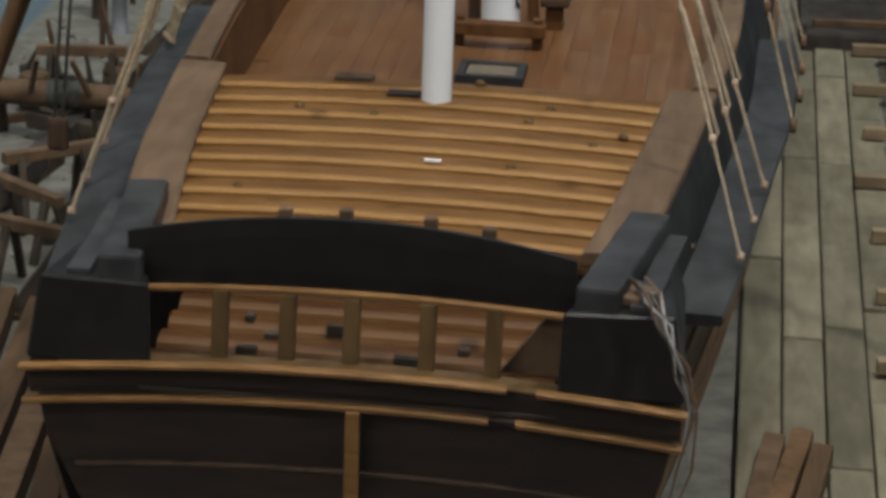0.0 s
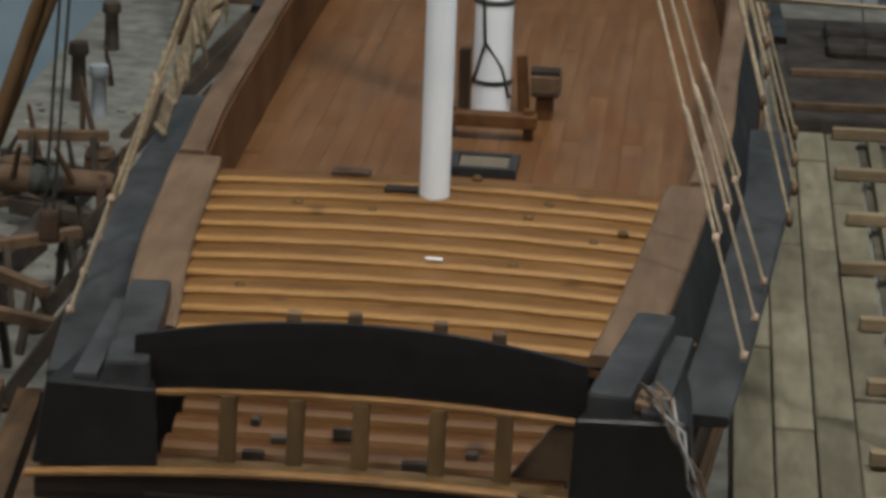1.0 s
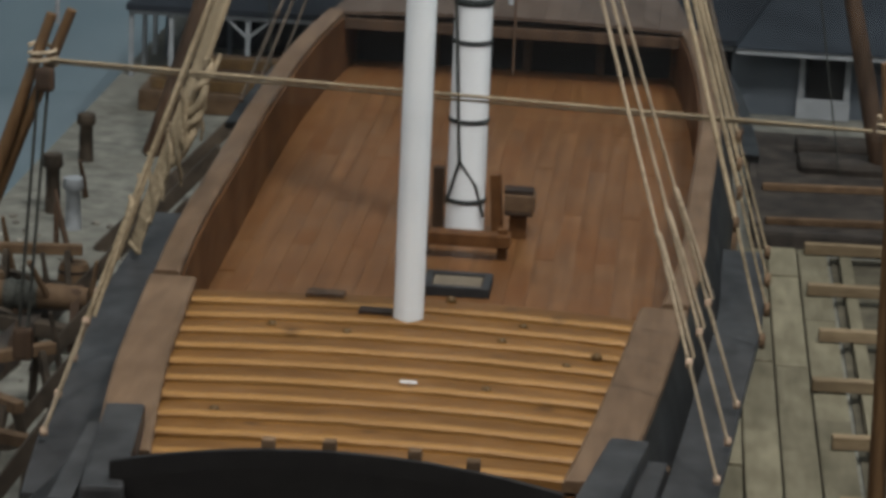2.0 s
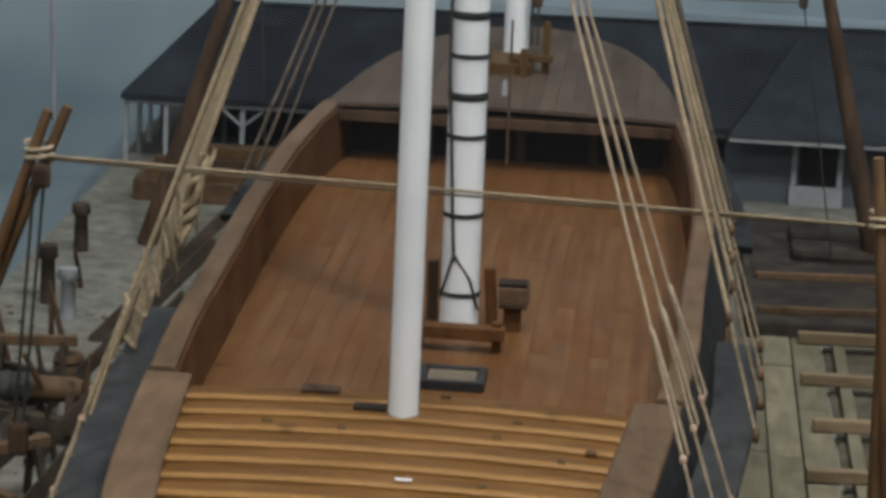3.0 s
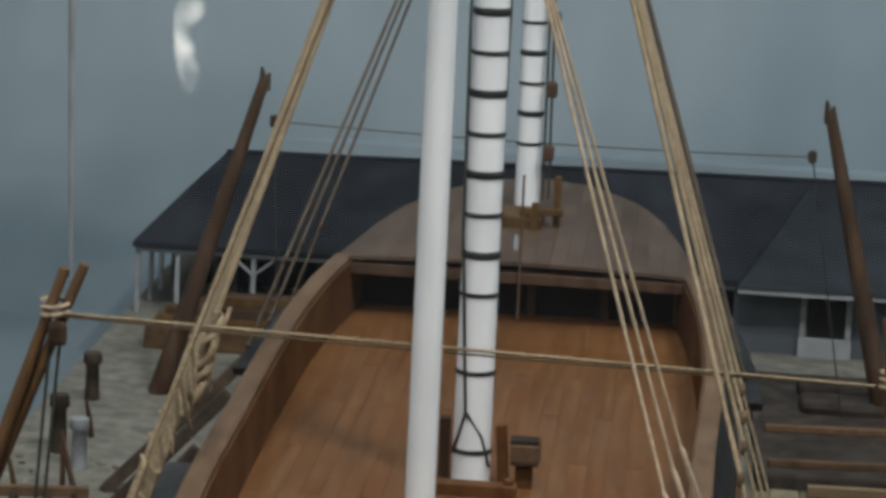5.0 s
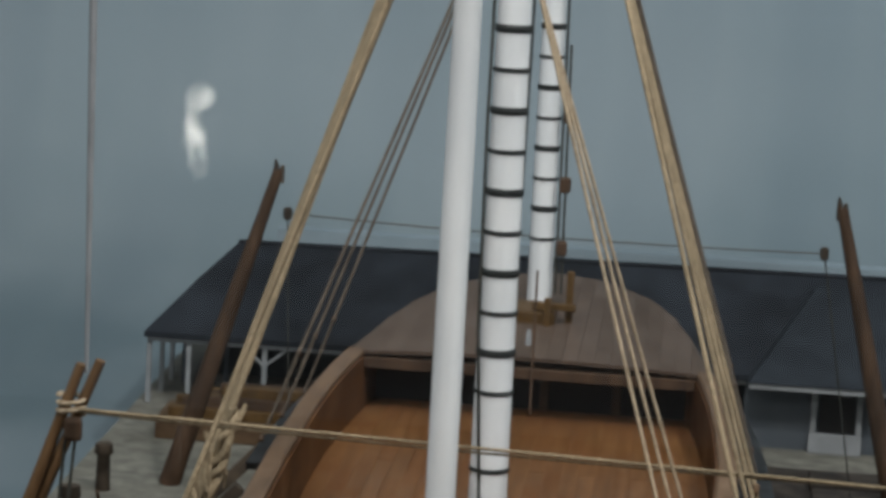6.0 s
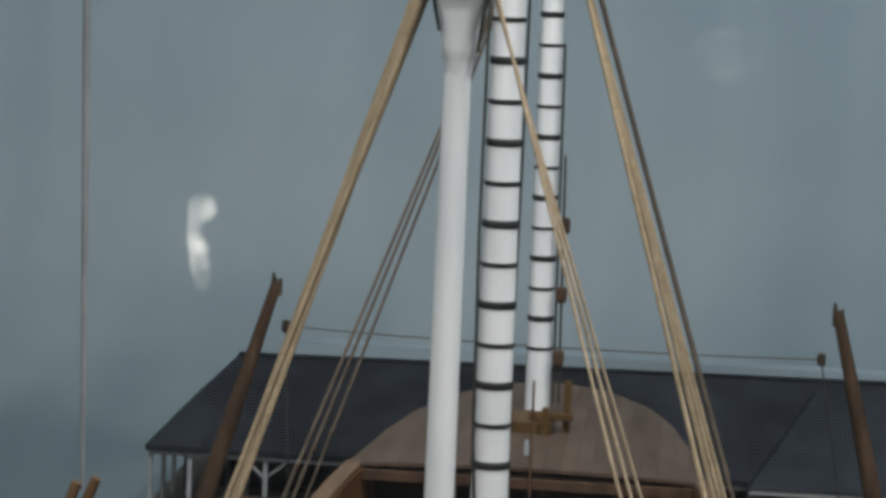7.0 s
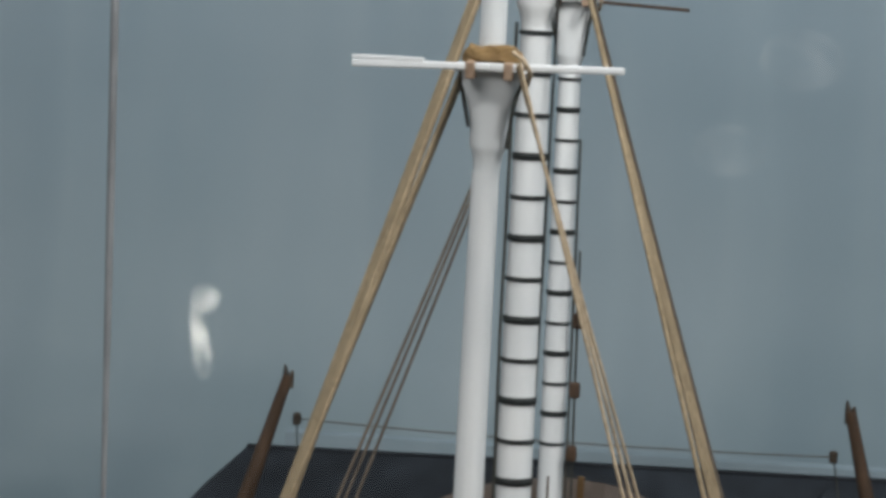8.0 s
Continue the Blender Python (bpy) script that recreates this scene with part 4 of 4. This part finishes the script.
rng = random.Random(5)
for k in range(11):
    x, y = rng.uniform(-0.40, -0.24), rng.uniform(0.12, 0.72)
    timber((x, y, FLOOR_Z + rng.choice((0, 0, 0.01))), rng.uniform(-80, 80), rng.uniform(0.06, 0.17), 0, rng.uniform(0.006, 0.012), rng.choice((M["timber"], M["timber"], M["brown"], M["spar"])), "weathered squared timber lying on the quay")
baulk = part("baulk", beam((-0.350, 0.37, -0.207), (-0.326, 0.645, -0.205), 0.014, 0.016, 0.0015), M["barge"])
tagged(baulk, "heavy dark squared baulk lying along the quay", "timber", "loose timbers")
rod = part("boathook", tube([(-0.345, 0.205, -0.2165), (-0.262, 0.222, -0.2165)], 0.0034, 10), M["pole"], None, "", True)
tagged(rod, "golden round pole lying on the quay", "pole")
for x, y, dx in ((-0.30, 0.36, 0.10), (-0.315, 0.52, 0.11), (-0.33, 0.68, 0.12), (-0.335, 0.84, 0.125), (-0.285, 0.22, 0.09)):
    s = part("hull_shore", beam((x, y, FLOOR_Z), (x + dx, y + 0.01, -0.09), 0.010, 0.010), M["timber"])
    tagged(s, "dark timber prop leaning against the hull", "prop", "props along the hull")

for k in range(6):
    timber((-0.155 - 0.022 * k, -0.03 + 0.012 * k, FLOOR_Z + 0.001), 6 + rng.uniform(-2, 2), 0.40, 0, 0.016, M["hull"] if k % 3 else M["brown"], "grey-brown squared timber laid beside the hull")


def barrel(at, r, h, mat, label):
    prof = [(0, 0.82), (0.15, 0.93), (0.5, 1.0), (0.85, 0.93), (1, 0.82)]
    b = part("barrel", tube([(at[0], at[1], at[2] + h * a) for a, _ in prof], [r * q for _, q in prof], 14), mat, None, "", True)
    tagged(b, label, "barrel", "barrels on the quay")
    for a, q in ((0.18, 0.945), (0.8, 0.955)):
        part("hoop", tube([(at[0], at[1], at[2] + h * (a - 0.03)), (at[0], at[1], at[2] + h * (a + 0.03))], r * q * 1.03, 14), M["black"], b)


for x, y in ((-0.325, 0.70), (-0.26, 0.62), (-0.382, 0.66)):
    barrel((x, y, FLOOR_Z), 0.013, 0.03, M["brown"], "small brown wooden barrel on the quay")
for x, y, h, mat, label in ((-0.407, 1.128, 0.045, M["timber"], "dark upright bollard at the quay edge"), (-0.397, 0.945, 0.052, M["timber"], "dark upright bollard at the quay edge"), (-0.369, 0.898, 0.045, M["whitewood"], "white painted bollard on the quay")):
    b = part("bollard", tube([(x, y, FLOOR_Z), (x, y, FLOOR_Z + h * 0.75), (x, y, FLOOR_Z + h * 0.8), (x, y, FLOOR_Z + h)], [0.007, 0.006, 0.009, 0.008], 12), mat, None, "", True)
    tagged(b, label, "bollard", "bollards")
for x, y in ((-0.366, 0.82), (-0.346, 0.79), (-0.388, 0.763), (-0.332, 0.66), (-0.302, 0.64), (-0.41, 0.70), (-0.29, 0.50), (-0.275, 0.40), (-0.335, 0.50), (-0.38, 1.0)):
    h = rng.uniform(0.035, 0.062)
    a = Vector((x, y, FLOOR_Z))
    b = a + Vector((rng.uniform(-0.02, 0.02), rng.uniform(-0.02, 0.02), h))
    st = part("stake", tube([a, a.lerp(b, 0.5) + Vector((rng.uniform(-0.001, 0.001), 0, 0)), b], [0.0026, 0.0024, 0.0016], 8), rng.choice((M["timber"], M["spar"], M["brown"])), None, "", True)
    tagged(st, "thin dark wooden stake standing on the quay", "stake", "stakes on the quay")
bm = bmesh.new()
for k in range(230):
    x, y, q = rng.uniform(-0.44, -0.20), rng.uniform(0.05, 0.95), rng.uniform(0.0012, 0.004)
    got = bmesh.ops.create_icosphere(bm, subdivisions=1, radius=q)["verts"]
    for v in got:
        v.co = Vector((x + v.co.x * rng.uniform(0.7, 1.4), y + v.co.y * rng.uniform(0.7, 1.4), FLOOR_Z + q * 0.3 + v.co.z * 0.6))
tagged(part("rubble", bm, M["rubble"]), "scattered pale and dark rubble on the quay", "rubble", kind="stuff")
barge = thing("dark_barge", (0.27, 1.08, FLOOR_Z), "low dark timber barge with brown thwarts", "barge")
part("barge_hull", box(0.205, 0.372, 0.968, 1.34, FLOOR_Z, FLOOR_Z + 0.020, 0.004), M["barge"], barge)
for y in (0.990, 1.108):
    part("thwart", beam((0.216, y, FLOOR_Z + 0.023), (0.345, y + 0.012, FLOOR_Z + 0.023), 0.008, 0.006), M["brown"], barge)
part("gunwale", beam((0.208, 0.972, FLOOR_Z + 0.022), (0.208, 1.335, FLOOR_Z + 0.022), 0.006, 0.007), M["barge"], barge)
part("gunwale", beam((0.369, 0.972, FLOOR_Z + 0.022), (0.369, 1.335, FLOOR_Z + 0.022), 0.006, 0.007), M["barge"], barge)
for y in (1.20, 1.27):
    part("bundle", box(0.25, 0.33, y - 0.022, y + 0.022, FLOOR_Z + 0.019, FLOOR_Z + 0.032, 0.006), M["barge"], barge, "dark covered bundle")

for x, y, turn, mat in ((0.173, -0.06, -6, "brown"), (0.184, -0.05, -8, "pole"), (0.197, -0.07, -7, "hull")):
    timber((x, y, FLOOR_Z + 0.0098), turn, 0.27, 0, 0.012, M[mat], "orange-brown squared timber lying on the wharf beside the hull")

# ---- setting ----
def slab(name, x0, x1, y0, y1, z0, z1, mat, label):
    return tagged(part(name, box(x0, x1, y0, y1, z0, z1), mat), label, kind="structure")


slab("ground", -0.45, 0.62, -0.60, 2.0, -0.30, FLOOR_Z, M["quay"], "pale mottled quay ground under the ship")
cove = [(-0.60, -0.30), (1.3, -0.30), (1.7, -0.29), (2.0, -0.25), (2.2, -0.17), (2.34, -0.05), (2.40, 0.1), (2.42, 0.3), (2.42, 2.4)]
cove += [(2.48, 2.4), (2.48, -0.36), (-0.60, -0.36)]
tagged(part("backdrop", sheet([[Vector((x, y, z)) for y, z in cove] for x in (-2.2, -1.1, 0.0, 1.1, 2.2)], close=True), M["sky"], None, "", True), "plain blue-grey painted backdrop sweeping down to the sea", kind="structure")
# added slab whose pale colour paints the haze above the roof ridge
slab("parapet", -0.36, 0.70, 1.86, 1.89, -0.30, -0.086, M["haze"], "pale slab added for the haze band behind the shed")
slab("wall_left", -2.26, -2.2, -6.0, 2.48, -1.0, 2.4, M["room"], "plain grey room wall")
slab("wall_right", 2.2, 2.26, -6.0, 2.48, -1.0, 2.4, M["room"], "plain grey room wall")
slab("wall_back", -2.2, 2.2, -6.06, -6.0, -1.0, 2.4, M["room"], "plain grey room wall")
slab("floor", -2.2, 2.2, -6.0, -0.66, -1.06, -1.0, M["room_floor"], "worn grey-brown room floor")
slab("plinth", -2.2, 2.2, -0.66, -0.60, -1.0, -0.30, M["room"], "plain plinth front")
slab("ceiling", -2.2, 2.2, -6.0, 2.42, 2.4, 2.46, M["room"], "plain pale ceiling")

# glass front of the case, which mirrors the room faintly
m, t, b = nodes_of("case_glass")
clear, gloss, mix = t.nodes.new("ShaderNodeBsdfTransparent"), t.nodes.new("ShaderNodeBsdfGlossy"), t.nodes.new("ShaderNodeMixShader")
gloss.inputs["Roughness"].default_value = 0.02
mix.inputs[0].default_value = 0.08
for a, c in ((clear.outputs[0], mix.inputs[1]), (gloss.outputs[0], mix.inputs[2]), (mix.outputs[0], t.nodes["Material Output"].inputs["Surface"])):
    t.links.new(a, c)
bm = bmesh.new()
bm.faces.new([bm.verts.new(p) for p in ((-2.2, -0.63, -0.299), (2.2, -0.63, -0.299), (2.2, -0.63, 2.399), (-2.2, -0.63, 2.399))])
pane = tagged(part("window_1", bm, m), "clear glass front of the display case", kind="structure")
pane.visible_shadow = False

# lit lamp at the far end of the room, mirrored in the glass
lamp = thing("floor_lamp", (-0.885, -5.46, -1.0), "slim lit floor lamp with a cream shade", "lamp")
part("base", tube([(-0.885, -5.46, -1.0), (-0.885, -5.46, -0.985)], 0.10, 20), M["black"], lamp)
part("stem", tube([(-0.885, -5.46, -0.985), (-0.866, -5.46, -0.39)], 0.006, 10), M["room"], lamp)
m, t, b = nodes_of("lit_lamp_shade")
b.inputs["Base Color"].default_value = (0.8, 0.78, 0.7, 1)
b.inputs["Emission Color"].default_value = (1.0, 0.97, 0.86, 1)
glow = ramp(t, noise_of(t, 14, (1, 1, 1), 2), [(0.35, (0.12,) * 3), (0.6, (1.0,) * 3)])
scale = t.nodes.new("ShaderNodeMath")
scale.operation = "MULTIPLY"
scale.inputs[1].default_value = 9.0
t.links.new(glow, scale.inputs[0])
t.links.new(scale.outputs[0], b.inputs["Emission Strength"])
X, Z, U = -0.872, -0.199, 0.00112
at = lambda u, v: (X + (u - 355) * U, -5.46, Z - (v - 226) * U)
part("shade", tube([at(357, 226), at(357, 233), at(358, 246), at(359, 260), at(357, 272)], [0.006, 0.020, 0.028, 0.025, 0.012], 16), m, lamp, "glowing cream lamp shade", True)
part("lit_tube", tube([at(340, 256), at(339, 290), at(342, 330), at(347, 366), at(358, 394)], 0.0065, 10), m, lamp, "bent glowing lamp tube", True)
part("lit_tube", tube([at(353, 262), at(353, 300), at(360, 332), at(369, 362), at(371, 380), at(361, 396)], 0.0055, 10), m, lamp, "bent glowing lamp tube", True)
part("lit_bulb", tube([at(352, 308), at(352, 316), at(353, 326), at(352, 336)], [0.006, 0.018, 0.017, 0.006], 14), m, lamp, "glowing bulb", True)

# added glowing globes; their mirror images make pale smudges in the glass
for x, z, r, power in ((0.295, 0.318, 0.085, 1.0), (0.165, 0.132, 0.075, 0.75)):
    globe = thing("smudge_globe", (x, -5.46, 2.4), "dim glowing globe added to mirror as a pale smudge in the glass", "lamp", "pendant lamps")
    m, t, b = nodes_of("smudge_glow")
    b.inputs["Base Color"].default_value = (0.16, 0.17, 0.175, 1)
    b.inputs["Emission Color"].default_value = (1.0, 0.98, 0.92, 1)
    t.links.new(ramp(t, noise_of(t, 11, (1, 1, 1), 3), [(0.40, (power * 0.15,) * 3), (0.64, (power,) * 3)]), b.inputs["Emission Strength"])
    prof = [(-1.0, 0.05), (-0.85, 0.55), (-0.5, 0.88), (0.0, 1.0), (0.5, 0.85), (0.8, 0.55), (1.0, 0.15)]
    part("globe", tube([(x, -5.46, z + a * r * 0.7) for a, _ in prof], [r * q for _, q in prof], 20), m, globe, "", True)
    part("stem", tube([(x, -5.46, z + r * 0.7), (x, -5.46, 2.4)], 0.004, 8), M["room"], globe)

# ---- wharf boards ----
wharf = slab("wharf", 0.165, 0.268, -0.40, 0.958, FLOOR_Z, FLOOR_Z + 0.003, M["timber"], "greenish grey timber wharf")
for c in range(4):
    y0, r = -0.40 + (0.0, 0.07, 0.03, 0.1)[c], 0
    while y0 < 0.88:
        y1 = min(y0 + (0.22, 0.16, 0.19, 0.24)[(c + r) % 4], 0.955)
        x0 = 0.166 + c * 0.0256
        h = 0.0085 + rng.uniform(-0.0016, 0.0016)
        part("board", box(x0 + 0.0005, x0 + 0.0250, y0 + 0.0006, y1 - 0.0006, FLOOR_Z + 0.002, FLOOR_Z + h, 0.0016), M["wharf"], wharf)
        y0, r = y1, r + 1
slip = slab("slipway", 0.272, 0.44, -0.40, 0.958, FLOOR_Z, FLOOR_Z + 0.002, M["bed"], "dark bed under the open wharf frame")
for x in (0.283, 0.330, 0.377):
    part("stringer", beam((x, -0.39, FLOOR_Z + 0.006), (x, 0.95, FLOOR_Z + 0.006), 0.010, 0.008), M["wharf"], slip, "pale lengthwise stringer")
for k in range(11):
    y = 0.938 - 0.122 * k
    x0 = 0.246 + rng.uniform(-0.004, 0.006)
    part("crossbeam", beam((x0, y, FLOOR_Z + 0.015), (0.40, y + 0.008 + rng.uniform(-0.004, 0.004), FLOOR_Z + 0.015), 0.009, 0.009), M["bar"], slip, "bare wooden crossbeam")
